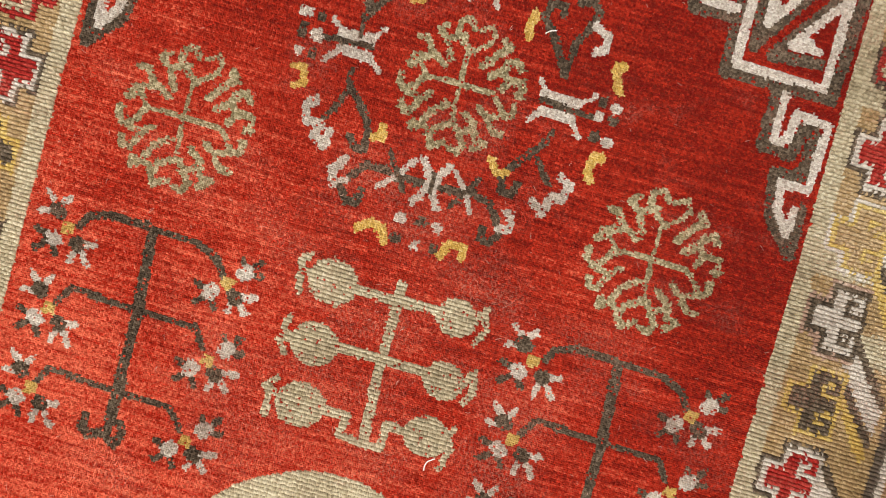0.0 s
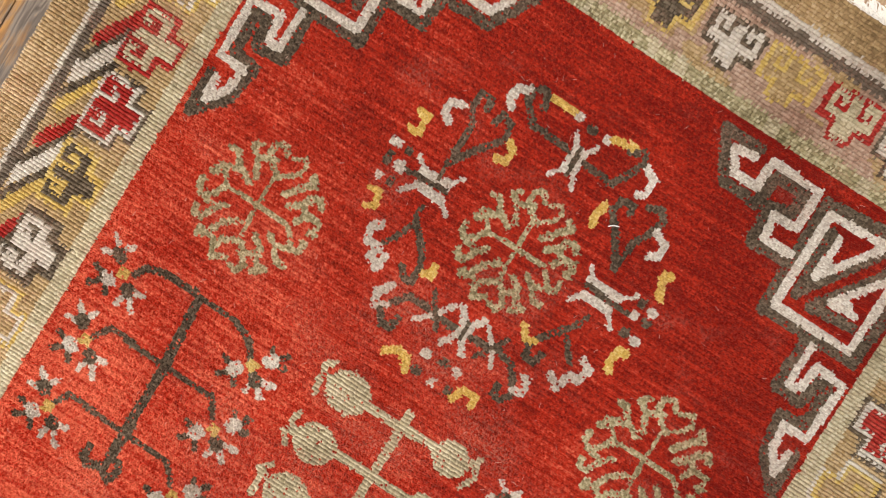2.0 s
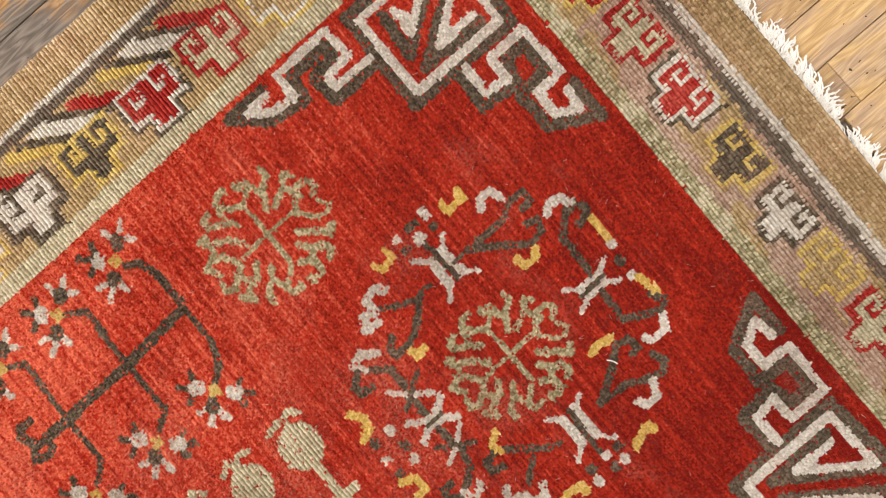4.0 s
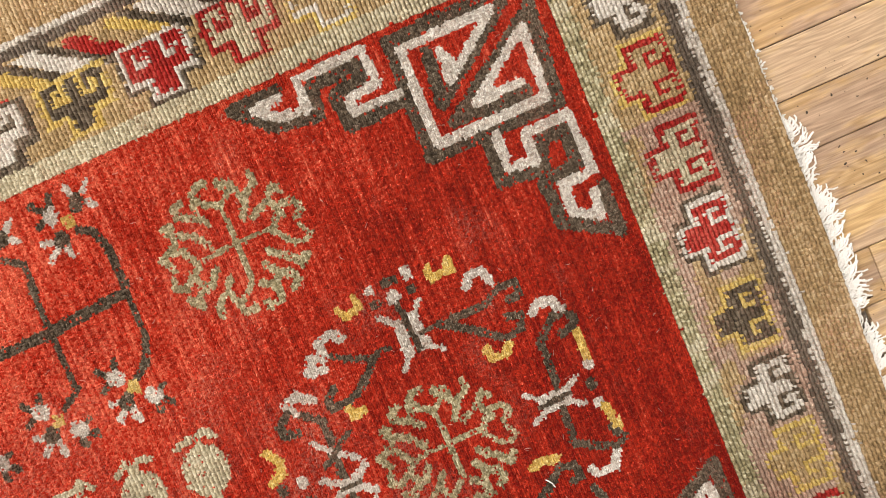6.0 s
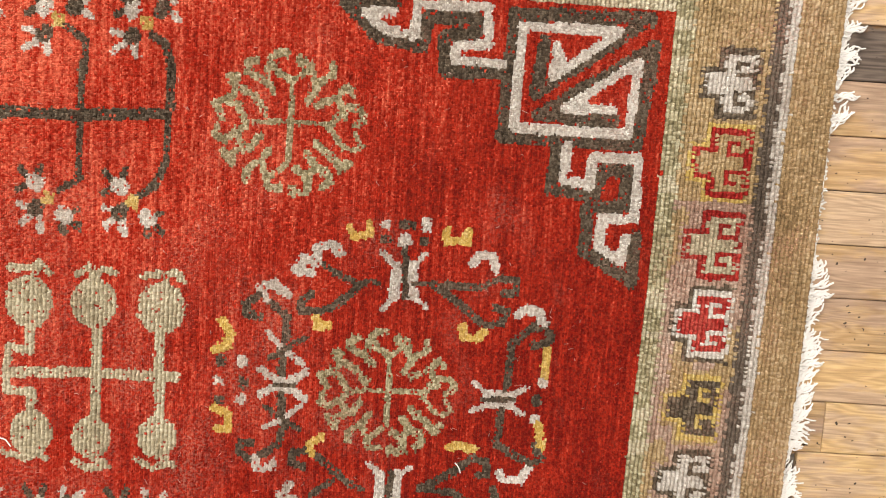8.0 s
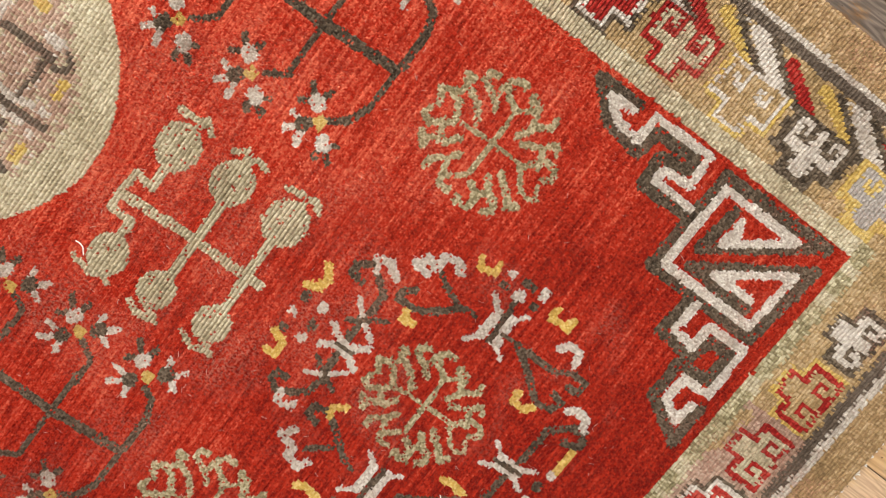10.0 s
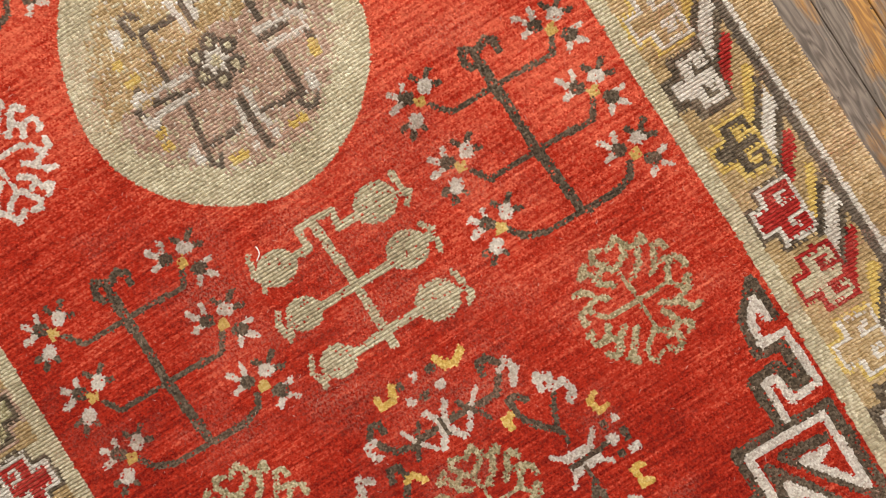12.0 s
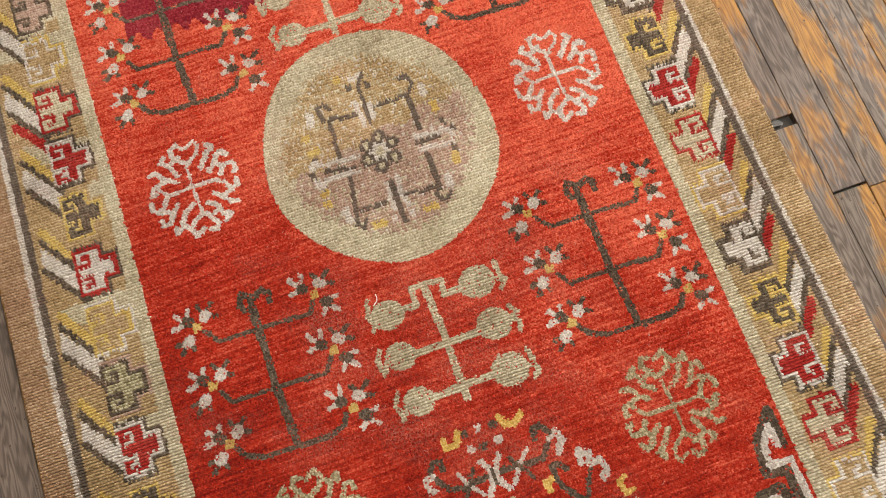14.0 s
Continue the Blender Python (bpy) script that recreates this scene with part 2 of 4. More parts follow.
for y0, y1 in ((WY0 + 0.06, -0.63), (-0.57, WY1 - 0.06)):
    pane = part("pane", box(bmesh.new(), X0 - 0.083, X0 - 0.077, y0, y1, WZ0 + 0.06, WZ1 - 0.06), GLASS, window)
    pane.visible_shadow = False
# ceiling fixture out of view, added to carry the overhead fill
lamp = tagged(new("added_ceiling_lamp"), "unseen square ceiling lamp with a glowing diffuser, added to light the rug", "lamp")
lamp.location = (-0.5, -0.2, TOP)
part("housing", box(bmesh.new(), -0.62, 0.62, -0.62, 0.62, -0.02, 0.0, 0.004), FRAME_WHITE, lamp)
part("diffuser", box(bmesh.new(), -0.58, 0.58, -0.58, 0.58, -0.03, -0.02), GLOW, lamp)

# ---- the rug's knots ----
KNOT = 0.0046
HALF_W, HALF_L = 138, 236
WEST_EDGE, EAST_EDGE = -130, 134
FIELD_X, FIELD_Y = 90, 198
# the cartoon is drawn at half a knot
grid = np.zeros((4 * HALF_L, 4 * HALF_W), np.int8)
owner = np.zeros((4 * HALF_L, 4 * HALF_W), np.int16)
PARTS = []
jj, ii = np.mgrid[0:4 * HALF_L, 0:4 * HALF_W]
KX, KY = (ii + 0.5) / 2 - HALF_W, (jj + 0.5) / 2 - HALF_L


def begin(name, label="", over=None):
    """Knots drawn from here on belong to a new part of the rug, or to a piece of the part over."""
    PARTS.append((name, label, over))
    return len(PARTS) - 1


def knot(mask, code):
    grid[mask] = CODES.index(code)
    owner[mask] = len(PARTS) - 1


def placed(points, at, flip=(1, 1), turn=0):
    out = []
    for x, y in points:
        x, y = x * flip[0], y * flip[1]
        for _ in range(turn):
            x, y = -y, x
        out.append((x + at[0], y + at[1]))
    return out


def window(x0, x1, y0, y1):
    """The part of the cartoon between these knots."""
    i0, i1 = max(0, int(2 * (x0 + HALF_W))), max(0, int(2 * (x1 + HALF_W)) + 1)
    j0, j1 = max(0, int(2 * (y0 + HALF_L))), max(0, int(2 * (y1 + HALF_L)) + 1)
    return slice(j0, j1), slice(i0, i1)


def line(code, width, points, at=(0, 0), flip=(1, 1), turn=0):
    pts = placed(points, at, flip, turn)
    for (ax, ay), (bx, by) in zip(pts, pts[1:]):
        win = window(min(ax, bx) - width, max(ax, bx) + width, min(ay, by) - width, max(ay, by) + width)
        kx, ky = KX[win], KY[win]
        dx, dy = bx - ax, by - ay
        s = np.clip(((kx - ax) * dx + (ky - ay) * dy) / max(dx * dx + dy * dy, 1e-9), 0, 1)
        hit = np.hypot(kx - ax - s * dx, ky - ay - s * dy) <= width / 2
        grid[win][hit] = CODES.index(code)
        owner[win][hit] = len(PARTS) - 1


def area(code, points, at=(0, 0), flip=(1, 1), turn=0):
    pts = placed(points, at, flip, turn)
    inside = np.zeros(KX.shape, bool)
    for (ax, ay), (bx, by) in zip(pts, pts[1:] + pts[:1]):
        if ay != by:
            inside ^= ((ay > KY) != (by > KY)) & (KX < (bx - ax) * (KY - ay) / (by - ay) + ax)
    knot(inside, code)


def disc(code, x, y, rx, ry=None):
    ry = ry or rx
    win = window(x - rx - 1, x + rx + 1, y - ry - 1, y + ry + 1)
    hit = ((KX[win] - x) / rx) ** 2 + ((KY[win] - y) / ry) ** 2 <= 1
    grid[win][hit] = CODES.index(code)
    owner[win][hit] = len(PARTS) - 1


begin("field", "red knotted wool pile with faded streaks")
knot((abs(KX) < FIELD_X) & (abs(KY) < FIELD_Y), "r")
knot((KX > 22) & (KX < 72) & (KY > -95) & (KY < -64 - 0.05 * KX + 2.0 * np.sin(KX * 0.9)), "p")
begin("border", "straw-coloured knotted wool border ground")
knot((abs(KX) >= FIELD_X) | (abs(KY) >= FIELD_Y), "b")
knot((abs(KX) >= FIELD_X) & (KX < 118) & (KX > 0) & (np.sin(KY * 0.31) + np.sin(KY * 0.13 + KX * 0.05) > 1.0), "o")
knot((abs(KY) >= FIELD_Y) & (abs(KY) < 222) & (KX > -48) & (KX < 66) & (np.sin(KX * 0.23 + 1) + np.sin(KY * 0.6 + KX * 0.1) > -0.7), "m")
ring = np.maximum(abs(KX) - FIELD_X, abs(KY) - FIELD_Y)
begin("inner_band", "pale olive inner band of the border")
knot((ring >= 0) & (ring < 4.5) & (abs(KX) < FIELD_X + 4.5) & (abs(KY) < FIELD_Y + 4.5), "o")
knot((abs(KY) >= FIELD_Y) & (abs(KY) < FIELD_Y + 4.5) & (abs(KX) < FIELD_X + 4.5) & (np.sin(KX * 0.7) + np.sin(KX * 0.21) < 1.1), "k")
begin("edge_band", "plain straw-brown outer edge band")
EDGE_X = np.where(KX > 0, 3.5, 0.0)
knot((abs(KX) > 121 + EDGE_X) | (abs(KY) > 225.5), "e")
knot((KX > 124) & (KY < 150), "E")
begin("guard_stripe", "dark brown guard stripe")
knot(((abs(KX) > 117.5 + EDGE_X) & (abs(KX) <= 120 + EDGE_X) & (abs(KY) < 223.5)) | ((abs(KY) > 220.6) & (abs(KY) <= 223.5) & (abs(KX) < 120 + EDGE_X)), "n")
begin("guard_stripe", "ivory guard stripe")
IVORY_X = np.where(KX > 0, 2.1, 1.5)
knot(((abs(KX) > 120 + EDGE_X) & (abs(KX) <= 120 + IVORY_X + EDGE_X) & (abs(KY) < 226)) | ((abs(KY) > 223.5) & (abs(KY) <= 226) & (abs(KX) < 122 + EDGE_X)), "i")


def block(code, x, y, r):
    win = window(x - r - 1, x + r + 1, y - r - 1, y + r + 1)
    hit = (abs(KX[win] - x) <= r) & (abs(KY[win] - y) <= r)
    grid[win][hit] = CODES.index(code)
    owner[win][hit] = len(PARTS) - 1


def dots(code, radius, points, at=(0, 0), flip=(1, 1)):
    for x, y in placed(points, at, flip):
        if radius < 1.5:
            block(code, x, y, 0.82 * radius)
        else:
            disc(code, x, y, radius, 0.9 * radius)


def rosette(at, flip=(1, 1), tint=""):
    """A wheel of hooked sprigs round a thin cross."""
    line(tint or "k", 1.35, [(-9, -0.5), (-0.5, 0), (8.5, 0), (11, -2), (12, -3.5)], at, flip)
    line(tint or "k", 1.20, [(0, 8.5), (0, 0), (0.5, -8), (1.5, -10.5)], at, flip)
    line(tint or "k", 1.65, [(1, 8.5), (-2, 10.5), (-4, 12.5), (-4, 15.5), (-1.5, 16.5), (0, 14.5)], at, flip)
    line(tint or "k", 1.75, [(-5, 10.5), (-2, 12)], at, flip)
    line(tint or "k", 1.75, [(-4, 5.5), (-6, 10), (-8.5, 12), (-7, 13.5)], at, flip)
    line(tint or "k", 1.25, [(1, 9), (4.5, 11.5), (5.5, 14), (4.5, 16), (1.5, 14.5)], at, flip)
    line(tint or "k", 2.05, [(4.5, 6), (8, 10.5), (10, 12), (8.5, 13.5)], at, flip)
    line(tint or "k", 2.05, [(7, 4), (10, 6.5), (10.5, 8.5), (13, 9.5), (14, 8)], at, flip)
    line(tint or "k", 1.75, [(10.5, 1.5), (12, 4.5), (15.5, 4.5), (16, 1.5), (15, 1)], at, flip)
    line(tint or "k", 1.75, [(10, 6), (12, 4)], at, flip)
    line(tint or "k", 1.75, [(12, -3.5), (13, -5), (15, -4), (15, -1.5)], at, flip)
    line(tint or "k", 1.75, [(6.5, -4.5), (9, -6.5), (11.5, -9.5), (13.5, -9.5)], at, flip)
    line(tint or "k", 1.65, [(9.5, -6), (13, -5)], at, flip)
    line(tint or "k", 1.85, [(3.5, -7), (6.5, -9), (7.5, -12.5), (10, -13), (7.5, -15)], at, flip)
    line(tint or "k", 1.75, [(1.5, -10), (3, -12), (5, -15), (4, -17), (2, -16.5)], at, flip)
    line(tint or "k", 1.65, [(3, -12.5), (6, -10.5)], at, flip)
    line(tint or "k", 1.75, [(1, -10), (-3, -12.5), (-4, -15), (-3, -17.5), (0, -15.5)], at, flip)
    line(tint or "k", 1.75, [(-1.5, -6), (-5, -8.5), (-7, -13), (-9, -14.5), (-9, -12.5)], at, flip)
    line(tint or "k", 1.65, [(-6.5, -12.5), (-4.5, -14)], at, flip)
    line(tint or "k", 1.75, [(-6.5, -4.5), (-8.5, -6.5), (-10.5, -10.5), (-12.5, -10.5), (-13, -8.5)], at, flip)
    line(tint or "k", 1.65, [(-9, -0.5), (-11, -4), (-13.5, -5.5), (-15, -4), (-15, -1.5)], at, flip)
    line(tint or "k", 1.65, [(-13.5, -5.5), (-8.5, -6.5)], at, flip)
    line(tint or "k", 1.75, [(-5, 3.5), (-9, 6), (-11, 9), (-13, 8.5)], at, flip)
    line(tint or "k", 1.75, [(-8, 5), (-13, 3.5), (-14, 1), (-12.5, 1.5)], at, flip)
    line(tint or "k", 1.25, [(-11.5, 3), (-9, 0)], at, flip)


def pomegranate(at, flip=(1, 1), tint=""):
    """Six fruits on paired branches of one stem."""
    line("o", 2.6, [(0, 19.5), (0, 14), (0, -0.5), (1, -18)], at, flip)
    line("o", 2.6, [(-14.5, 15.5), (-0.5, 15.5), (13.5, 16)], at, flip)
    line("o", 2.6, [(-16, 1), (1, 1), (16.5, 0.5)], at, flip)
    line("o", 2.6, [(-16, -14.5), (-4.5, -14.5)], at, flip)
    line("o", 2.0, [(-4.5, -14.5), (-5, -19.5), (5.5, -20), (5.5, -14)], at, flip)
    line("o", 2.2, [(5.5, -14), (16.5, -15)], at, flip)
    dots("o", 6.2, [(-16, 15.5)], at, flip)
    dots("o", 5.2, [(15, 15.5)], at, flip)
    dots("o", 5.9, [(-16.5, 0)], at, flip)
    dots("o", 5.2, [(16, 0)], at, flip)
    dots("o", 6.1, [(-16, -15)], at, flip)
    dots("o", 5.6, [(15.5, -14)], at, flip)
    line("o", 1.8, [(-22, 16), (-24.5, 17), (-24.5, 19), (-23, 20)], at, flip)
    line("o", 1.7, [(-24.5, 16.5), (-23.5, 11)], at, flip)
    line("o", 1.8, [(19, 16.5), (21.5, 19.5)], at, flip)
    line("o", 1.8, [(21, 19), (22.5, 14), (20.5, 11)], at, flip)
    line("o", 1.8, [(-22, -0.5), (-24.5, 2), (-24, 4.5)], at, flip)
    line("o", 1.8, [(-22, -0.5), (-25, -1), (-23, -4)], at, flip)
    line("o", 1.8, [(21, 0.5), (22.5, 4.5)], at, flip)
    line("o", 1.8, [(22.5, 4), (23.5, -0.5), (22, -3.5)], at, flip)
    line("o", 1.8, [(-21.5, -14), (-25, -13), (-23, -10.5)], at, flip)
    line("o", 1.8, [(-24, -14), (-23.5, -19.5)], at, flip)
    line("o", 1.8, [(20.5, -13.5), (21.5, -10.5)], at, flip)
    line("o", 1.8, [(20.5, -11.5), (22, -15.5), (20.5, -20.5)], at, flip)


def left_blossoms(at, flip=(1, 1), tint=""):
    """Three heads of three petals each on a yellow calyx."""
    line("i", 1.6, [(-3.5, 4.5), (-6.5, 7)], at, flip)
    line("i", 1.6, [(-3.5, 4), (-1.2, 7)], at, flip)
    line("i", 1.7, [(-4, 3), (-7.2, 2.4)], at, flip)
    dots("d", 1.9, [(-3, 3.2), (-3.6, 3.6)], at, flip)
    line("d", 1.7, [(-3.5, -3), (-7.2, -2)], at, flip)
    line("d", 1.6, [(-3.5, -4), (-6.6, -6.6)], at, flip)
    line("d", 1.6, [(-3, -4), (-1.4, -7)], at, flip)
    dots("i", 1.9, [(-2.6, -3.4), (-3.2, -3)], at, flip)
    line("i", 1.8, [(3.5, -3), (7, -2.2)], at, flip)
    line("i", 1.6, [(3, -4), (2, -7.6)], at, flip)
    line("i", 1.7, [(4, -4), (6.4, -7.2)], at, flip)
    dots("d", 1.9, [(3.2, -3.2), (2.8, -2.8)], at, flip)
    dots("Y", 0.95, [(-0.8, 0.4), (0.8, -0.4), (0.8, 0.6), (-0.6, -0.8)], at, flip)


def right_blossoms(at, flip=(1, 1), tint=""):
    """Three heads of three petals each on a yellow calyx."""
    line("d", 1.7, [(-3.5, -3), (-7, -2)], at, flip)
    line("d", 1.6, [(-3.5, -4), (-6.2, -6.4)], at, flip)
    line("d", 1.5, [(-3, -4), (-1.5, -6.8)], at, flip)
    dots("i", 1.9, [(-3.5, -3.4), (-3, -2.6)], at, flip)
    line("d", 1.7, [(4, 4), (6.8, 7.2)], at, flip)
    line("d", 1.5, [(3.5, 4), (2.4, 6.6)], at, flip)
    line("d", 1.6, [(4, 3.5), (7.4, 3.8)], at, flip)
    dots("i", 1.9, [(3.3, 3.2), (4, 4)], at, flip)
    line("i", 1.8, [(3.5, -2.5), (7.6, -1.4)], at, flip)
    line("i", 1.7, [(3.5, -3), (6, -5.8)], at, flip)
    line("i", 1.6, [(2.5, -3), (1.8, -6.6)], at, flip)
    dots("d", 1.9, [(2.8, -3), (2.2, -2.5)], at, flip)
    dots("Y", 0.95, [(-0.8, -0.3), (0.8, 0.5), (0.6, -0.7), (-0.5, 0.7)], at, flip)


def tree(at, flip=(1, 1), tint=""):
    """An upright stem with three pairs of branches and scrolled roots."""
    line("d", 2.7, [(0, -0.5), (1.5, -19), (2, -47)], at, flip)
    line("d", 1.9, [(-17, -4.5), (-15.5, -1.5), (-10, 0.5), (1.5, 0), (11, 0), (16, -2), (19, -6)], at, flip)
    line("d", 1.6, [(-18, -23.5), (-15, -19), (0.5, -19.5), (16, -19.5), (18.5, -23.5)], at, flip)
    line("d", 1.6, [(-18, -43.5), (-15.5, -39), (0, -39.5), (15, -39.5), (18.5, -44)], at, flip)
    line("d", 2.1, [(-4, -47), (-4.5, -50), (-2.5, -51.5), (2, -49)], at, flip)
    line("d", 2.1, [(1.5, -50.5), (4.5, -52), (5.5, -49), (4.5, -46.5)], at, flip)


def wreath_west(at, flip=(1, 1), tint=""):
    line("w", 2.5, [(-30.5, 3), (-23, 4)], at, flip)
    line("w", 2.5, [(-30, -0.5), (-22.5, -0.5)], at, flip)
    line("w", 1.3, [(-33, 6), (-30.5, 4)], at, flip)
    line("w", 1.3, [(-23, 4), (-20.5, 7)], at, flip)
    line("w", 1.3, [(-29.5, -0.5), (-33, -4)], at, flip)
    line("w", 1.3, [(-22.5, -0.5), (-19.5, -3)], at, flip)
    line("d", 1.5, [(-35, 1), (-31, 1.5), (-22.5, 2)], at, flip)
    dots("w", 1.4, [(-40.5, 5.5), (-39, 5.5)], at, flip)
    dots("d", 1.2, [(-36, 5.5)], at, flip)
    dots("d", 1.4, [(-39.5, 0.5), (-39.5, 2)], at, flip)
    dots("w", 1.8, [(-36, 1)], at, flip)
    dots("w", 1.2, [(-39.5, -3.5)], at, flip)
    dots("d", 1.3, [(-36, -3.5)], at, flip)
    line("y", 1.9, [(-39, 10.5), (-36.5, 10.5), (-36.5, 14), (-39, 15.5), (-36.5, 15.5)], at, flip)
    line("y", 1.9, [(-39, -7.5), (-37, -7), (-36, -10.5), (-38, -12)], at, flip)


def wreath_north_west(at, flip=(1, 1), tint=""):
    line("d", 1.9, [(-26, 8.5), (-21, 16), (-17, 21), (-18, 25), (-20.5, 26), (-21.5, 23)], at, flip)
    line("d", 1.6, [(-26, 10.5), (-26, 19.5), (-28.5, 24), (-28, 27.5), (-25, 27.5), (-25, 24.5)], at, flip)
    line("d", 1.2, [(-26, 8), (-26, 4)], at, flip)
    line("w", 2.1, [(-31.5, 17), (-33.5, 18.5), (-33.5, 21.5), (-30.5, 22.5)], at, flip)
    line("y", 2.3, [(-16.5, 16), (-14, 16.5), (-14, 20), (-15.5, 21)], at, flip)


def wreath_north(at, flip=(1, 1), tint=""):
    line("w", 1.9, [(-1, 23), (-1, 29.5)], at, flip)
    line("w", 1.9, [(1.5, 23.5), (1.5, 29)], at, flip)
    line("w", 1.3, [(-1, 29.5), (-3, 32.5)], at, flip)
    line("w", 1.3, [(1.5, 29), (3.5, 32)], at, flip)
    line("w", 1.3, [(-1, 23), (-3.5, 20)], at, flip)
    line("w", 1.3, [(1.5, 23.5), (3.5, 20)], at, flip)
    line("d", 1.3, [(0.5, 22.5), (0, 29.5)], at, flip)
    line("d", 1.9, [(-2.5, 27.5), (-7.5, 28), (-13.5, 28), (-17.5, 32.5), (-17.5, 35.5), (-15, 37), (-13.5, 35.5), (-13, 33)], at, flip)
    line("w", 2.3, [(-18.5, 34.5), (-21, 33.5), (-21.5, 30), (-20, 28.5)], at, flip)
    line("d", 1.9, [(3, 27), (11, 26.5), (13.5, 31), (15.5, 35.5), (14, 37.5), (11, 35.5)], at, flip)
    line("w", 2.2, [(16.5, 34.5), (19.5, 33), (19.5, 29), (18, 28)], at, flip)
    dots("w", 1.5, [(-4.5, 36)], at, flip)
    dots("d", 1.6, [(0, 35)], at, flip)
    dots("w", 1.4, [(4.5, 35)], at, flip)
    line("y", 2.0, [(-12, 36.5), (-6, 36.5)], at, flip)
    line("y", 2.0, [(6, 36), (11, 37.5)], at, flip)


def wreath_north_east(at, flip=(1, 1), tint=""):
    line("d", 1.9, [(23, 9), (19, 16), (15, 21), (15.5, 24.5), (18.5, 25), (19, 22.5)], at, flip)
    line("d", 1.9, [(23, 10), (23.5, 17), (25.5, 21), (27, 25.5), (25, 28), (22, 26.5)], at, flip)
    line("w", 2.2, [(27, 22.5), (30.5, 21), (30.5, 17.5), (28.5, 16.5)], at, flip)
    line("y", 2.2, [(12.5, 21), (12, 17.5), (12.5, 15.5)], at, flip)
    line("y", 2.4, [(36, 15), (34.5, 14.5), (35.5, 10.5), (36.5, 9)], at, flip)


def wreath_east(at, flip=(1, 1), tint=""):
    line("w", 2.4, [(19.5, 3.5), (28, 3.5)], at, flip)
    line("w", 2.4, [(20, -0.5), (27.5, -0.5)], at, flip)
    line("w", 1.3, [(18, 6.5), (20.5, 3.5)], at, flip)
    line("w", 1.3, [(28, 3.5), (31.5, 6.5)], at, flip)
    line("w", 1.3, [(20, 0), (17.5, -3.5)], at, flip)
    line("w", 1.3, [(27.5, -0.5), (30, -4)], at, flip)
    line("d", 1.6, [(19.5, 2), (29, 1.5)], at, flip)
    line("d", 1.3, [(29, 1.5), (32.5, 1.5)], at, flip)
    dots("w", 1.4, [(33.5, 2)], at, flip)
    dots("d", 1.3, [(33.5, 5.5)], at, flip)
    dots("w", 1.6, [(37, 5)], at, flip)
    dots("d", 1.6, [(37, 2)], at, flip)
    dots("d", 1.6, [(33.5, -3)], at, flip)
    dots("w", 1.5, [(37, -3.5)], at, flip)
    line("y", 2.2, [(35.5, -13), (34.5, -11.5), (35, -7.5), (37, -7.5)], at, flip)


def wreath_south_east(at, flip=(1, 1), tint=""):
    line("d", 1.9, [(23, -7.5), (18.5, -13.5), (15.5, -17.5), (16, -21.5), (18.5, -22), (19.5, -19)], at, flip)
    line("d", 1.2, [(23, -8), (24, -4)], at, flip)
    line("d", 1.6, [(22.5, -12), (26.5, -17)], at, flip)
    line("i", 2.2, [(24, -22), (27, -24), (28, -19.5), (30.5, -19.5), (31.5, -16), (29, -14.5)], at, flip)
    line("y", 1.9, [(12, -15), (14, -18), (16, -17)], at, flip)


def wreath_south(at, flip=(1, 1), tint=""):
    line("d", 1.9, [(-21, -30.5), (-16, -24.5), (-9, -25), (-2.5, -25)], at, flip)
    line("d", 1.9, [(2.5, -25), (9, -24), (14, -25), (17, -28.5), (18.5, -32), (16.5, -34.5), (14.5, -34), (14.5, -31.5)], at, flip)
    line("i", 2.0, [(18, -30.5), (20.5, -30), (20, -26), (19, -26)], at, flip)
    line("i", 1.6, [(-12.5, -29), (-8.5, -25), (-5.5, -20.5)], at, flip)
    line("d", 1.4, [(-11.5, -20.5), (-6, -28.5)], at, flip)
    line("i", 1.4, [(4.5, -20.5), (8, -24), (10.5, -28.5)], at, flip)
    line("d", 1.4, [(5.5, -28.5), (10.5, -20.5)], at, flip)
    line("i", 1.9, [(-3.5, -30), (-1, -26), (-1.5, -22), (-3.5, -19.5)], at, flip)
    line("i", 1.9, [(2.5, -30), (0.5, -26.5), (1, -22.5), (3, -19.5)], at, flip)
    line("d", 1.4, [(0, -26.5), (0, -22.5)], at, flip)
    line("i", 2.2, [(-21.5, -25), (-24, -28), (-23, -31.5), (-20.5, -30)], at, flip)
    line("d", 2.0, [(-21, -31.5), (-19, -34.5), (-16.5, -34), (-16, -31)], at, flip)
    dots("i", 1.5, [(-5, -34.5)], at, flip)
    dots("d", 1.6, [(-5, -39.5)], at, flip)
    dots("d", 1.5, [(0, -34)], at, flip)
    dots("i", 1.6, [(4, -34.5)], at, flip)
    dots("i", 1.4, [(0, -40)], at, flip)
    dots("d", 1.4, [(4.5, -39.5)], at, flip)
    line("y", 2.2, [(-14.5, -39.5), (-11.5, -37.5), (-8.5, -38.5), (-7.5, -41)], at, flip)
    line("y", 2.1, [(6.5, -40.5), (8, -37), (11.5, -37), (11.5, -39.5)], at, flip)


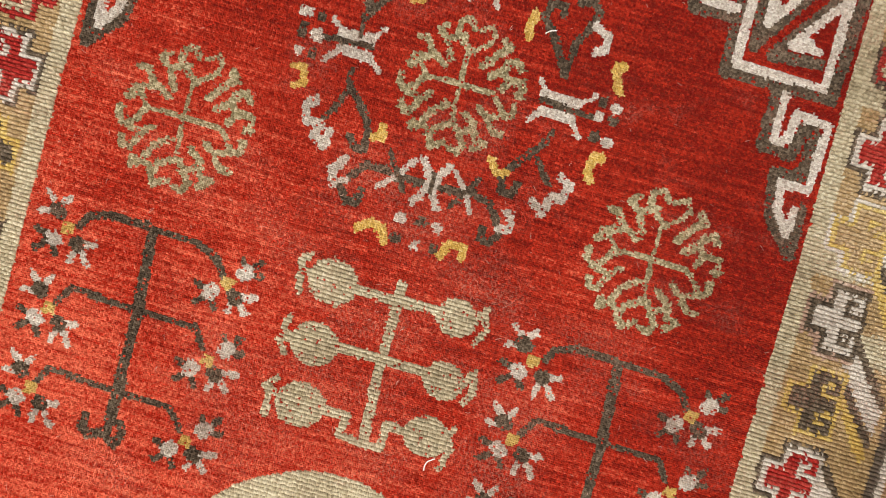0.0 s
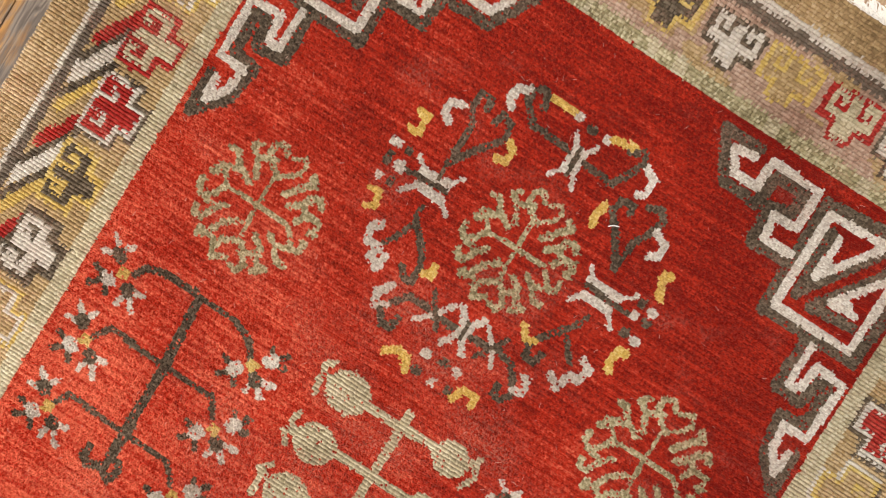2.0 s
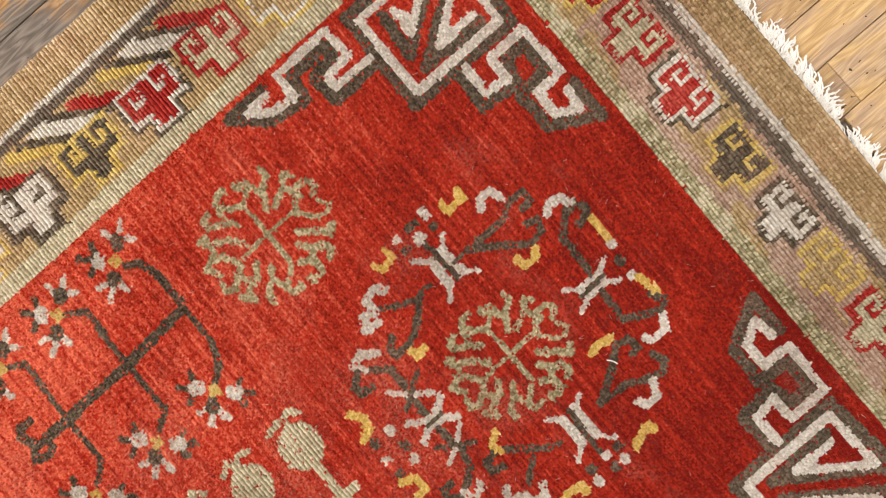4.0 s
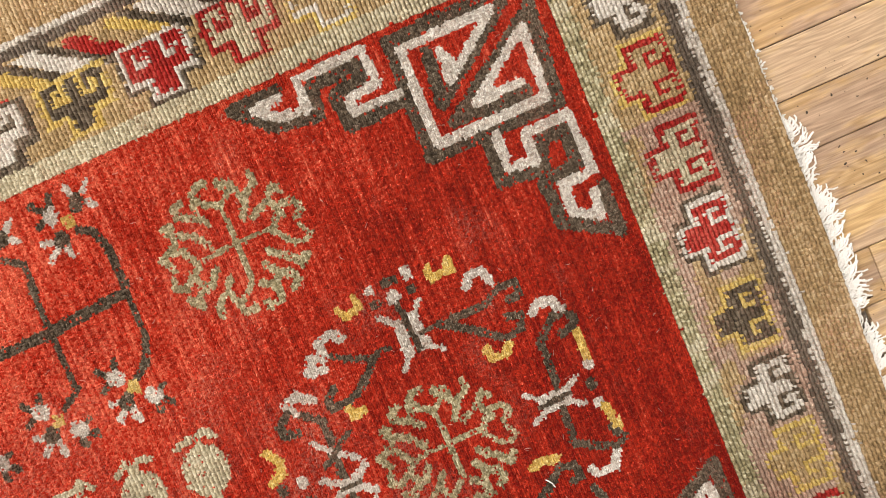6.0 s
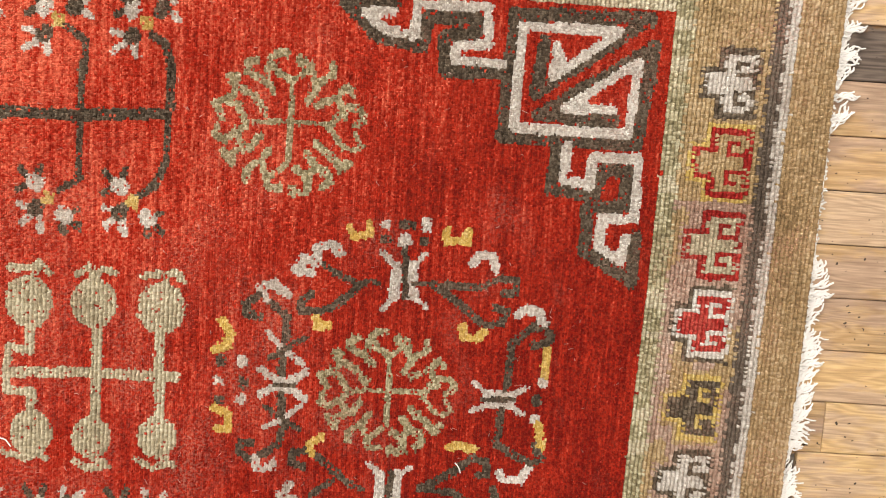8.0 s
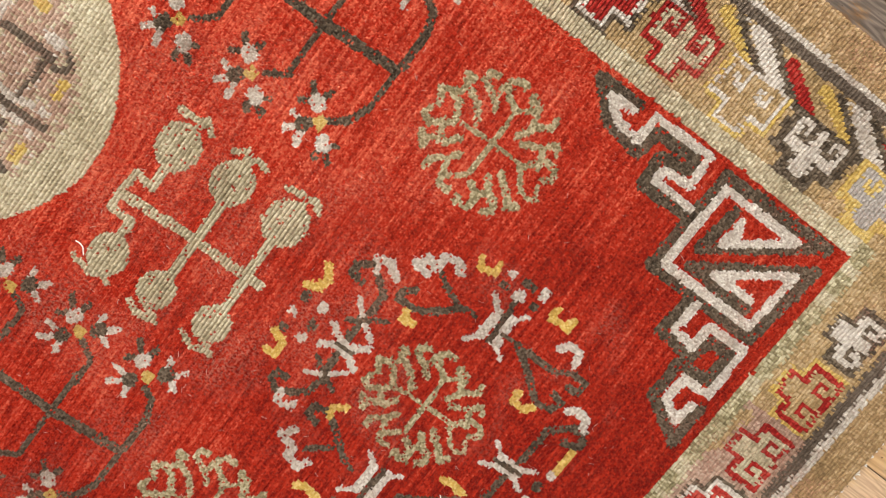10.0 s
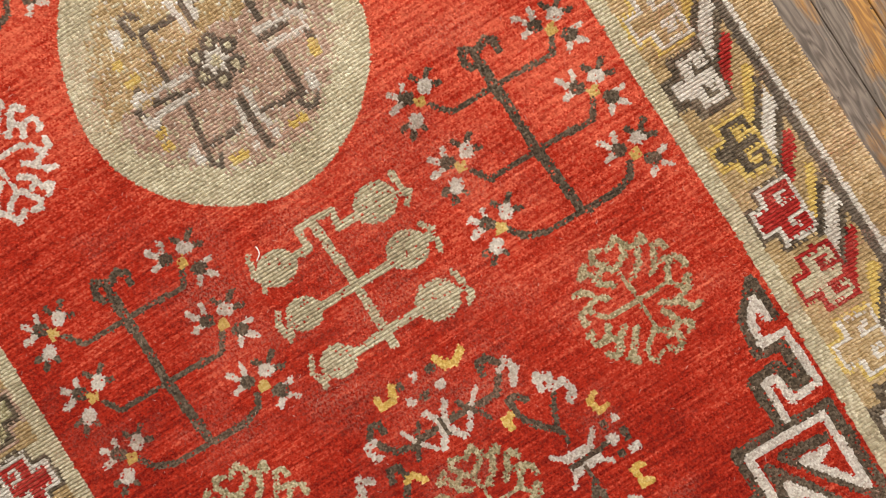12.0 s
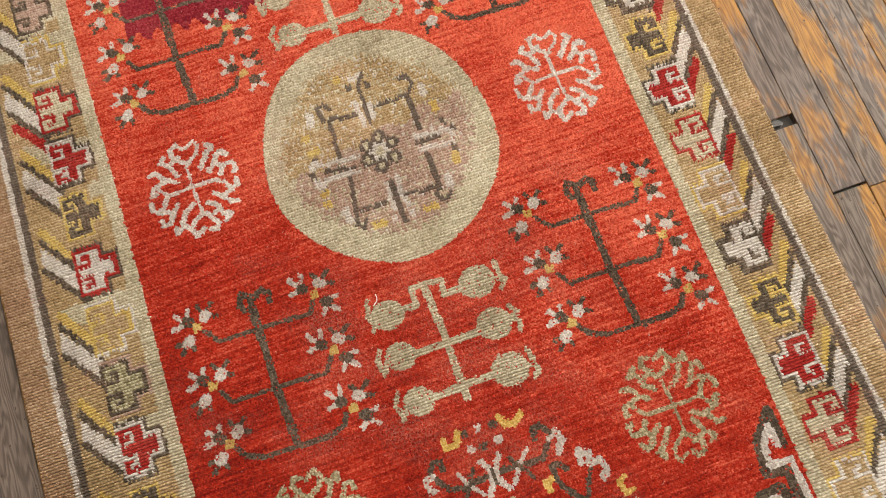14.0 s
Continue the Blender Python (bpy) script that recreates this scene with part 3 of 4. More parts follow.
def wreath_south_west(at, flip=(1, 1), tint=""):
    line("d", 1.9, [(-25.5, -7.5), (-20, -13.5), (-18, -17), (-18, -21.5), (-20.5, -21.5), (-22, -19.5)], at, flip)
    line("d", 1.5, [(-25, -8), (-27, -13.5), (-30, -18.5)], at, flip)
    line("d", 1.2, [(-26, -6.5), (-25.5, -4)], at, flip)
    line("i", 2.2, [(-32, -14), (-34, -15.5), (-33, -19), (-29.5, -19), (-30.5, -22), (-27.5, -23.5), (-27, -20)], at, flip)
    line("y", 2.1, [(-16.5, -18), (-14.5, -17.5), (-15, -15)], at, flip)


def corner_fret(at, flip=(1, 1), tint=""):
    """Key pattern with a split box in the corner of the field: two barbed triangles either side of a red diagonal."""
    line("d", 3.0, [(-88, 192.5), (-87, 162), (-60, 161.2), (-60, 192), (-82, 194)], at, flip)
    line("d", 2.9, [(-88, 192.5), (-70, 168), (-81.8, 169.3)], at, flip)
    line("d", 2.9, [(-82, 194), (-65.3, 169), (-65, 186.5)], at, flip)
    line("w", 2.3, [(-84.8, 186), (-84.5, 164), (-62.4, 163.7), (-62.2, 189.8), (-78.5, 190.8)], at, flip)
    line("w", 2.1, [(-84.8, 186), (-74, 171.6), (-81, 172)], at, flip)
    line("w", 2.1, [(-78.5, 190.8), (-67.2, 175), (-67.4, 186)], at, flip)
    line("w", 2.6, [(-75.5, 172.4), (-78, 173.4)], at, flip)
    line("w", 2.6, [(-67.8, 176.5), (-68.6, 179)], at, flip)
    line("d", 3.0, [(-87.2, 135), (-87, 124), (-80, 131.7), (-78.4, 141.6), (-84.8, 142.6), (-85.4, 153.4), (-82.6, 153.6), (-81, 146.6), (-73.6, 147), (-73.9, 161)], at, flip)
    line("w", 2.3, [(-85.6, 134.6), (-85, 128.5), (-81.4, 133.5), (-80.8, 139.8), (-87.4, 140), (-88, 155.8), (-80, 156.6), (-79.1, 149.4), (-76, 149.3), (-76, 160)], at, flip)
    line("d", 3.0, [(-59, 174), (-48.8, 173.6), (-47.8, 183.4), (-54, 185.2), (-54.2, 190.4), (-45.8, 190.8), (-45, 182.2), (-35, 182.4), (-28.5, 194), (-38.5, 194)], at, flip)
    line("w", 2.3, [(-59, 176.4), (-51.3, 176), (-50.2, 182.2), (-56.7, 182.4), (-56.7, 193), (-43, 193.2), (-42.6, 185.6), (-36.2, 185.8), (-33, 191), (-38.5, 191.8)], at, flip)


def medallion_scrolls(at, disc_part):
    """Four hooked scrolls in the quarters of the medallion, and a pale blossom on each arm of its cross."""
    scrolls = (
        ([(15.5, -17), (3.5, -15.5)], [(15, -17), (16, -22), (13.5, -23), (11.5, -20.5)], [(13, -15.5), (14, -2.5)]),
        ([(-1.5, -16), (-15, -17)], [(-15.5, -17), (-18.5, -20.5), (-17, -24.5), (-14.5, -23.5)], [(-15.5, -16), (-15.5, -3)]),
        ([(14.5, 18), (1, 18.5)], [(14.5, 18), (15.5, 22.5), (13.5, 24.5), (12, 21.5)], [(12.5, 5.5), (14.5, 18)]),
        ([(-2.5, 18), (-15, 18.5)], [(-15, 18.5), (-13, 22), (-15.5, 24), (-18, 22)], [(-15, 18.5), (-15, 6.5)]))
    flecks = (
        ([(6, -30), (22.5, -6.5), (20.5, -7), (23, -12.5)], [(19, -20), (19.5, -17.5)]),
        ([(-23, -11), (-23, -8.5)], [(-21, -18.5), (-21, -16)]),
        ([(23, 9), (23, 12.5), (9.5, 25), (7, 25)], [(18, 17), (17.5, 20)]),
        ([(-8.5, 25), (-11, 25), (-24, 9.5), (-23.5, 12)], [(-18.5, 16.5), (-18.5, 19)]))
    blossoms = (
        (([(2.5, -20), (2, -11)], [(-2, -18), (-2, -12.5)]), ([(-0.5, -26), (0, -11.5)], [(-0.5, -26), (-3, -29.5)]), [(-3.5, -25), (3, -26)], [(-1.5, -29), (1.5, -29)]),
        (([(20, -1.5), (8, -0.5)], [(20.5, 4), (10, 4.5)], [(20, -1.5), (23, -3)], [(20.5, 4), (23, 6.5)]), ([(20, 1.5), (10, 2.5)],), [(22, -3.5), (22, 7), (24.5, 1.5)], [(24, -1.5), (24, 4.5)]),
        (([(-13, -1), (-24.5, 0)], [(-13.5, 4), (-25, 5)]), ([(-13, 1.5), (-21, 1.5)],), [(-24, -3.5), (-26.5, 0), (-24.5, 7)], [(-25.5, 2)]),
        (([(1.5, 11.5), (2, 21)], [(-2.5, 10.5), (-2, 17), (-3, 21.5)]), ([(0, 11.5), (0, 25)],), [(0, 26)], [(-3, 24.5), (3, 24.5)]))
    for _, _, brown, tips in blossoms:
        dots("n", 1.3, brown, at)
        dots("i", 1.4, tips, at)
    for yellow, pale in flecks:
        dots("Y", 1.5, yellow, at)
        dots("i", 1.7, pale, at)
    for lines in scrolls:
        begin("medallion_scroll", "faded brown hooked scroll", disc_part)
        for points in lines:
            line("n", 1.5, points, at)
    for pale, stem, _, _ in blossoms:
        begin("medallion_blossom", "pale forked blossom with a brown stem", disc_part)
        for points in pale:
            line("i", 2.0, points, at)
        for points in stem:
            line("n", 1.5, points, at)


def slant_stripes(side, c, n):
    """Four slanted stripes of the border: yellow, dark, ivory, red, from the guard stripe in towards the cloud heads."""
    e = 2.0 if side > 0 else 0.0
    s = (side, 1)
    begin("slant_stripe", "slanted yellow border stripe")
    line("Y", 2.8, [(115.5 + e, c - 16), (109, c - 3)], (0, 0), s)
    begin("slant_stripe", "slanted ivory border stripe edged in dark brown")
    line("d", 1.9, [(116.5 + e, c - 12.5), (107.5, c + 2)], (0, 0), s)
    area("i", [(117 + e, c - 11), (117.5 + e, c - 4), (107.5, c + 11), (107.5, c + 3.5)], (0, 0), s)
    line("d", 2.0, [(117 + e, c - 2.5), (108, c + 12)], (0, 0), s)
    if side > 0 and n != -2:
        return
    begin("slant_stripe", "slanted red border stripe")
    line("c", 3.0, [(115.5 + e, c + 4), (108.5, c + 15)], (0, 0), s)


CLOUD = ((-1.7, 5.9, -7.1, 7.1), (-5.9, 0, -2.6, 2.6))
WOOL_WORDS = {"r": "red", "o": "pale olive", "i": "ivory", "d": "dark brown", "k": "khaki", "c": "crimson", "b": "straw", "g": "grey", "m": "mauve-brown"}


def cloud_head(at, turn, fill, edge, rim="d", small=1.0):
    """A stepped cloud head with two curls that open outwards: u runs out of the field, v along the border."""
    begin("cloud_head", WOOL_WORDS[fill] + " stepped cloud head of the border")
    u, v = KX - at[0], KY - at[1]
    if turn == "x":
        u, v = u * (1 if at[0] > 0 else -1), v
    else:
        u, v = v * (1 if at[1] > 0 else -1), u
    u, v = u / small, v / small
    for grow, code in ((2.3, rim), (1.25, edge), (0.0, fill)):
        mask = np.zeros(KX.shape, bool)
        for u0, u1, v0, v1 in CLOUD:
            mask |= (u > u0 - grow) & (u < u1 + min(grow, 0.8)) & (v > v0 - grow) & (v < v1 + grow)
        knot(mask, code)
    # each curl is a spiral of the edge colour: in beside the stem, across, and back out inside the arm
    w = abs(v)
    knot((u > 1.0) & (u < 6.6) & (w > 1.6) & (w < 2.9), edge)
    knot((u > 1.0) & (u < 2.3) & (w > 1.6) & (w < 5.2), edge)
    knot((u > 1.0) & (u < 4.2) & (w > 4.2) & (w < 5.4), edge)


for n in range(-8, 8):
    if abs(2.2 + 30 * n) < 215:
        slant_stripes(-1, 2.2 + 30.2 * n, n)
    if abs(8.5 + 30 * n) < 215:
        slant_stripes(1, 8.5 + 30.0 * n, n)
WEST = (("c", "i", "d"), ("o", "c", "b"), ("b", "i", "Y"), ("i", "d", "d"), ("d", "Y", "b"))
for n in range(-10, 10):
    fill, edge, rim = WEST[n % 5]
    if n == 9:
        fill, edge, rim = "g", "Y", "Y"
    cloud_head((-102.6, 12.0 + 20.25 * n), "x", fill, edge, rim)
EAST = (("i", "c", "d"), ("b", "Y", "i"), ("k", "d", "m"), ("c", "i", "d"), ("d", "Y", "b"), ("i", "d", "m"), ("b", "Y", "i"), ("c", "i", "d"), ("o", "c", "d"), ("i", "d", "d"))
for n in range(-10, 10):
    fill, edge, rim = EAST[n % 10] if n >= 0 else (("d", "Y", "b"), ("c", "i", "d"), ("o", "c", "d"), ("b", "i", "Y"), ("m", "d", "o"))[(-n - 1) % 5]
    cloud_head((102.8, 11.0 + 20.3 * n), "x", fill, edge, rim)
ENDS = ((-103, "c", "i", "d"), (-75, "i", "d", "b"), (-57, "b", "c", "Y"), (-38, "o", "c", "m"), (-19.5, "c", "i", "d"), (0.5, "d", "Y", "b"), (18.5, "i", "d", "m"), (35, "b", "Y", "m"),
        (53, "o", "c", "m"), (71, "c", "i", "d"), (103, "i", "d", "b"))
for x, fill, edge, rim in ENDS:
    for s in (1, -1):
        cloud_head((x * s, 212 * s), "y", fill, edge, rim, 0.94)

for sx in (1, -1):
    for sy in (1, -1):
        begin("corner_fret", "dark brown and ivory key pattern in a field corner")
        corner_fret((0, 0), (sx, sy))

for x, y, sx, sy, tint in ((-60, 113.4, 1, 1, ""), (56, 113.3, 1, 1, ""), (0.8, 140.3, 0.93, 0.93, ""), (65, -6.2, -1, -1, "w"), (-67.3, -5.2, -1, -1, "w"), (-60, -128, 1, 1, ""), (56, -128, 1, 1, "")):
    begin("rosette", ("ivory" if tint else "khaki") + " rosette of hooked sprigs")
    rosette((x, y), (sx, sy), tint)

for lay, place in ((wreath_west, "blossom"), (wreath_north_west, "scroll"), (wreath_north, "blossom"), (wreath_north_east, "scroll"), (wreath_east, "blossom"), (wreath_south_east, "scroll"),
                   (wreath_south, "blossom"), (wreath_south_west, "scroll")):
    begin("wreath_" + place, "ivory, brown and yellow " + place + " of the wreath")
    lay((1.0, 140.2))

for x, y in ((-59.9, 85.7), (55.6, 87.2), (-57, -36), (55.8, -35.9)):
    stem = begin("tree", "dark brown branching tree with scrolled roots")
    tree((x, y))
    for dx, dy in ((-19.5, -5.6), (-19, -25), (-18.5, -44.5)):
        begin("blossom", "ivory and brown blossom with yellow heart", stem)
        left_blossoms((x + dx, y + dy))
    for dx, dy in ((20.1, -7), (20.5, -26), (20.5, -46)):
        begin("blossom", "ivory and brown blossom with yellow heart", stem)
        right_blossoms((x + dx, y + dy))

for y in (70.9, -66):
    begin("pomegranate_branch", "pale olive branch with six pomegranates")
    pomegranate((0.6, y))

disc_part = begin("medallion", "round pale olive medallion with worn brown heart")
angle = np.arctan2(KY + 1, KX)
waver = 1 + 0.010 * np.sin(3 * angle + 0.5) + 0.010 * np.sin(5 * angle)
spread = np.hypot((KX + 0.6) / 40.2, (KY + 1.2) / 43.2) / waver
knot(spread < 1, "o")
inner = np.hypot((KX + 0.5) / 32.5, (KY + 1.5) / 32.5) / (1 + 0.03 * np.sin(4 * angle + 1)) + np.random.RandomState(4).normal(0, 0.035, KX.shape)
knot(inner < 1, "m")
knot((inner < 1) & (KY < -4 + 0.25 * KX + 2 * np.sin(KX * 0.4)), "b")
fade_away = np.random.RandomState(9).rand(*KX.shape)
knot((inner < 1) & (fade_away < 0.05 + 0.16 * np.clip(inner, 0, 1)), "o")
knot((inner < 1) & (fade_away > 0.96), "i")
medallion_scrolls((0.0, 1.8), disc_part)
begin("medallion_flower", "small flower of six dark rings", disc_part)
disc("i", 0, 1.8, 3.8)
for k in range(6):
    a = math.radians(60 * k + 20)
    px_, py_ = 5.2 * math.cos(a), 1.8 + 5.4 * math.sin(a)
    disc("n", px_, py_, 2.5)
    disc("o", px_, py_, 1.1)
disc("o", 0, 1.8, 1.6)
owner[(KX < -130.5) | (KX > EAST_EDGE + 0.5)] = -1

# wear: knots stray over the outlines, and red shows through the thin motifs of the field
stray = np.random.RandomState(3)
for shift, axis in ((1, 0), (-1, 0), (1, 1), (-1, 1)):
    mask = stray.rand(*grid.shape) < 0.04
    grid[mask] = np.roll(grid, shift, axis)[mask]
thin = (abs(KX) < FIELD_X) & (abs(KY) < FIELD_Y) & np.isin(grid, [CODES.index(c) for c in "diYko"]) & (spread > 1)
grid[thin & (stray.rand(*grid.shape) < 0.045)] = CODES.index("r")


# ---- from knots to meshes ----
rug = tagged(new("rug"), "old red knotted wool rug with rosettes and fringe", "rug")
gx, gy = np.meshgrid(np.arange(-HALF_W, HALF_W + 0.1, 0.5), np.arange(-HALF_L, HALF_L + 0.1, 0.5))
rs = np.random.RandomState(7)


def drift(a, b, seed):
    """Slow waver of warp and weft over the rug, about -1 to 1."""
    r = np.random.RandomState(seed)
    out = np.zeros(a.shape)
    for k in (0.02, 0.045, 0.09):
        u, v, f = r.uniform(-k, k), r.uniform(-k, k), r.uniform(0, 6.28)
        out += np.sin(a * u + b * v + f)
    return out / 3


FX = (gx + 0.55 * drift(gx, gy, 1) + rs.uniform(-0.18, 0.18, gx.shape)) * KNOT
FY = (gy + 0.55 * drift(gx, gy, 2) + rs.uniform(-0.12, 0.12, gx.shape)) * KNOT - 0.02 * gx * KNOT
FLIFT = 0.0009 * drift(gx * 2.0, gy * 2.0, 3)
CX, CY, LIFT = FX[::2, ::2], FY[::2, ::2], FLIFT[::2, ::2]
PX, PY, PLIFT = FX[::2], FY[::2], FLIFT[::2]
FIELD = (abs(KX) < FIELD_X) & (abs(KY) < FIELD_Y)
WORN = ~FIELD | np.isin(grid, [CODES.index(c) for c in "obmeE"]) | (spread < 1)


# worn knots lie as flattened pads, two loops side by side in each row; plush ones stand as four tufts, each of its own colour
PAD = WORN[0::2] & WORN[1::2]
PAD_CODE = np.where(np.random.RandomState(6).rand(*PAD.shape) < 0.5, grid[0::2], grid[1::2])
PAD_OWNER = np.where(PAD, owner[0::2], -1)
TUFT_OWNER = np.where(PAD.repeat(2, 0), -1, owner)


def corners(a, j, i):
    return np.stack([a[j, i], a[j, i + 1], a[j + 1, i + 1], a[j + 1, i]], 1)


def knots_mesh(name, n_part):
    """One mesh of all knots of a part of the rug."""
    co, faces, sizes, codes, soft = [], [], [], [], []
    start = 0
    j, i = np.nonzero(TUFT_OWNER == n_part)
    if len(j):
        n = len(j)
        cx, cy, lift = corners(FX, j, i), corners(FY, j, i), FLIFT[j, i]
        base = np.stack([cx, cy, np.full((n, 4), 0.0090) + lift[:, None]], 2)
        tip = np.stack([cx.mean(1) + rs.normal(0.0002, 0.0007, n), cy.mean(1) + rs.normal(0.0, 0.0005, n), 0.0112 + lift + rs.normal(0, 0.0006, n)], 1)
        co.append(np.concatenate([base, tip[:, None]], 1).reshape(-1, 3))
        shape = np.array([[0, 1, 4], [1, 2, 4], [2, 3, 4], [3, 0, 4]])
        faces.append((shape[None] + 5 * np.arange(n)[:, None, None]).reshape(-1))
        sizes.append(np.full(4 * n, 3))
        codes.append(grid[j, i].repeat(4))
        soft.append(np.zeros(4 * n, bool))
        start = 5 * n
    j, i = np.nonzero(PAD_OWNER == n_part)
    if len(j):
        n = len(j)
        cx, cy, lift = corners(PX, j, i), corners(PY, j, i), PLIFT[j, i][:, None]
        low = np.where(FIELD[::2][j, i], 0.0056, 0.0046)[:, None] + lift + np.zeros((n, 4))
        mx, my = cx.mean(1, keepdims=True), cy.mean(1, keepdims=True)
        tx = cx + (mx - cx) * rs.uniform(-0.22, 0.16, (n, 4))
        ty = cy + (my - cy) * rs.uniform(0.26, 0.56, (n, 4)) + rs.normal(0, 0.0002, (n, 1))
        top = 0.0105 + lift + rs.normal(0, 0.0003, (n, 1)) + rs.normal(0, 0.0004, (n, 4))
        under, over = np.stack([cx, cy, low], 2), np.stack([tx, ty, top], 2)
        co.append(np.concatenate([under, over], 1).reshape(-1, 3))
        shape = np.array([[4, 5, 6, 7], [0, 1, 5, 4], [1, 2, 6, 5], [2, 3, 7, 6], [3, 0, 4, 7]])
        codes.append(PAD_CODE[j, i].repeat(5))
        faces.append((shape[None] + start + 8 * np.arange(n)[:, None, None]).reshape(-1))
        sizes.append(np.full(5 * n, 4))
        soft.append(np.ones(5 * n, bool))
        start += 8 * n
    faces, sizes, codes = np.concatenate(faces), np.concatenate(sizes), np.concatenate(codes)
    me = bpy.data.meshes.new(name)
    me.vertices.add(start)
    me.vertices.foreach_set("co", np.concatenate(co).ravel())
    me.loops.add(len(faces))
    me.loops.foreach_set("vertex_index", faces.astype(np.int32))
    me.polygons.add(len(sizes))
    me.polygons.foreach_set("loop_start", np.concatenate([[0], np.cumsum(sizes)[:-1]]).astype(np.int32))
    used = sorted(set(codes.tolist()))
    for c in used:
        me.materials.append(WOOL[CODES[c]])
    me.polygons.foreach_set("material_index", np.searchsorted(used, codes).astype(np.int32))
    me.polygons.foreach_set("use_smooth", np.concatenate(soft))
    me.update(calc_edges=True)
    return me


made = {}
for n, (name, label, over) in enumerate(PARTS):
    if (TUFT_OWNER == n).any() or (PAD_OWNER == n).any():
        made[n] = tagged(new(name, knots_mesh(name, n)), label)
for n, ob in made.items():
    over = PARTS[n][2]
    ob.parent = made[over] if over is not None and over in made else rug

# the woven foundation under the pile, with rounded selvedges
bm = bmesh.new()
L = HALF_L * KNOT
for s in range(-HALF_L, HALF_L + 1, 8):
    for x, z in ((WEST_EDGE, 0.001), (WEST_EDGE, 0.0058), (EAST_EDGE, 0.0058), (EAST_EDGE, 0.001)):
        k, r = s + HALF_L, x + HALF_W
        bm.verts.new((CX[k, r], CY[k, r], z + (LIFT[k, r] if z > 0.005 else 0)))
bm.verts.ensure_lookup_table()
rows_n = len(bm.verts) // 4
for r in range(rows_n - 1):
    for c in range(4):
        bm.faces.new([bm.verts[4 * r + c], bm.verts[4 * r + (c + 1) % 4], bm.verts[4 * r + 4 + (c + 1) % 4], bm.verts[4 * r + 4 + c]])
for r in (0, rows_n - 1):
    bm.faces.new([bm.verts[4 * r + c] for c in range(4)])
bmesh.ops.recalc_face_normals(bm, faces=bm.faces)
bmesh.ops.translate(bm, verts=bm.verts, vec=(0, 0, -0.0008))
part("foundation", bm, JUTE, rug, "coarse woven jute-coloured foundation")


def strand(bm, points, radius, sides=5):
    """A thin round thread along the points, tapered at its end."""
    rings = []
    for k, p in enumerate(points):
        p = Vector(p)
        ahead = (Vector(points[min(k + 1, len(points) - 1)]) - Vector(points[max(k - 1, 0)])).normalized()
        side = ahead.cross(Vector((0, 0, 1)))
        side = side.normalized() if side.length > 1e-6 else Vector((1, 0, 0))
        up = side.cross(ahead)
        r = radius * (1.0 if k < len(points) - 1 else 0.7)
        rings.append([bm.verts.new(p + r * (math.cos(6.283 * s / sides) * side + math.sin(6.283 * s / sides) * up)) for s in range(sides)])
    for a, b in zip(rings, rings[1:]):
        for s in range(sides):
            bm.faces.new((a[s], a[(s + 1) % sides], b[(s + 1) % sides], b[s]))
    bm.faces.new(rings[0][::-1])
    bm.faces.new(rings[-1])


def tassel_mesh(r, length):
    """Twisted cotton warp ends: cords that leave the edge, wave, and curl round each other over the floor."""
    bm = bmesh.new()
    lean, curl = r.uniform(-1.1, -0.2) * (1.0 if length > 0.012 else 1.2), r.uniform(-1.6, 1.2)
    for _ in range(r.randint(6, 9) if length > 0.012 else 3):
        a, x0 = lean + r.uniform(-0.35, 0.35), r.uniform(-0.004, 0.004)
        x, y, pts = x0, -0.002, []
        n, wave, phase = length * r.uniform(0.7, 1.15), r.uniform(0.3, 0.75), r.uniform(0, 6.28)
        for k in range(9):
            z = max(0.0009, 0.006 * (1 - k / 4)) + r.uniform(0, 0.0016)
            pts.append((x, y, z))
            b = a + curl * (k / 8) ** 2 + wave * math.sin(1.5 * k + phase)
            x, y = x + math.sin(b) * n / 8, y + max(-0.2, math.cos(b)) * n / 8
        strand(bm, pts, r.uniform(0.0008, 0.0013))
    return mesh_from("tassel", bm, COTTON)


rt = random.Random(5)
SHORT = [tassel_mesh(rt, rt.uniform(0.008, 0.0115)) for _ in range(6)]
LONG = [tassel_mesh(rt, rt.uniform(0.022, 0.034)) for _ in range(12)]
for end in (1, -1):
    k = 9
    while k < EAST_EDGE + HALF_W - 2:
        x = (k - HALF_W) * KNOT
        whole = (x > -0.16 or x < -0.30) and rt.random() < 0.93
        ob = new("tassel", rt.choice(LONG if whole else SHORT))
        ob.parent = rug
        row = 2 * HALF_L if end > 0 else 0
        ob.location = (CX[row, k], CY[row, k], 0.0006)
        ob.rotation_euler = (0, 0, rt.uniform(-0.2, 0.2) + (0 if end > 0 else math.pi))
        tagged(ob, "white cotton tassel of the fringe")
        k += rt.choice((1, 1, 2, 2))


for row in (0, 2 * HALF_L):
    bm = bmesh.new()
    out = 0.0012 if row else -0.0012
    strand(bm, [(CX[row, k], CY[row, k] + out + rt.uniform(-0.0005, 0.0005), 0.0045 + rt.uniform(-0.0006, 0.0006)) for k in range(8, EAST_EDGE + HALF_W + 1, 3)], 0.0011)
    part("hem_cord", bm, COTTON, rug, "white cotton cord along the rug's end")


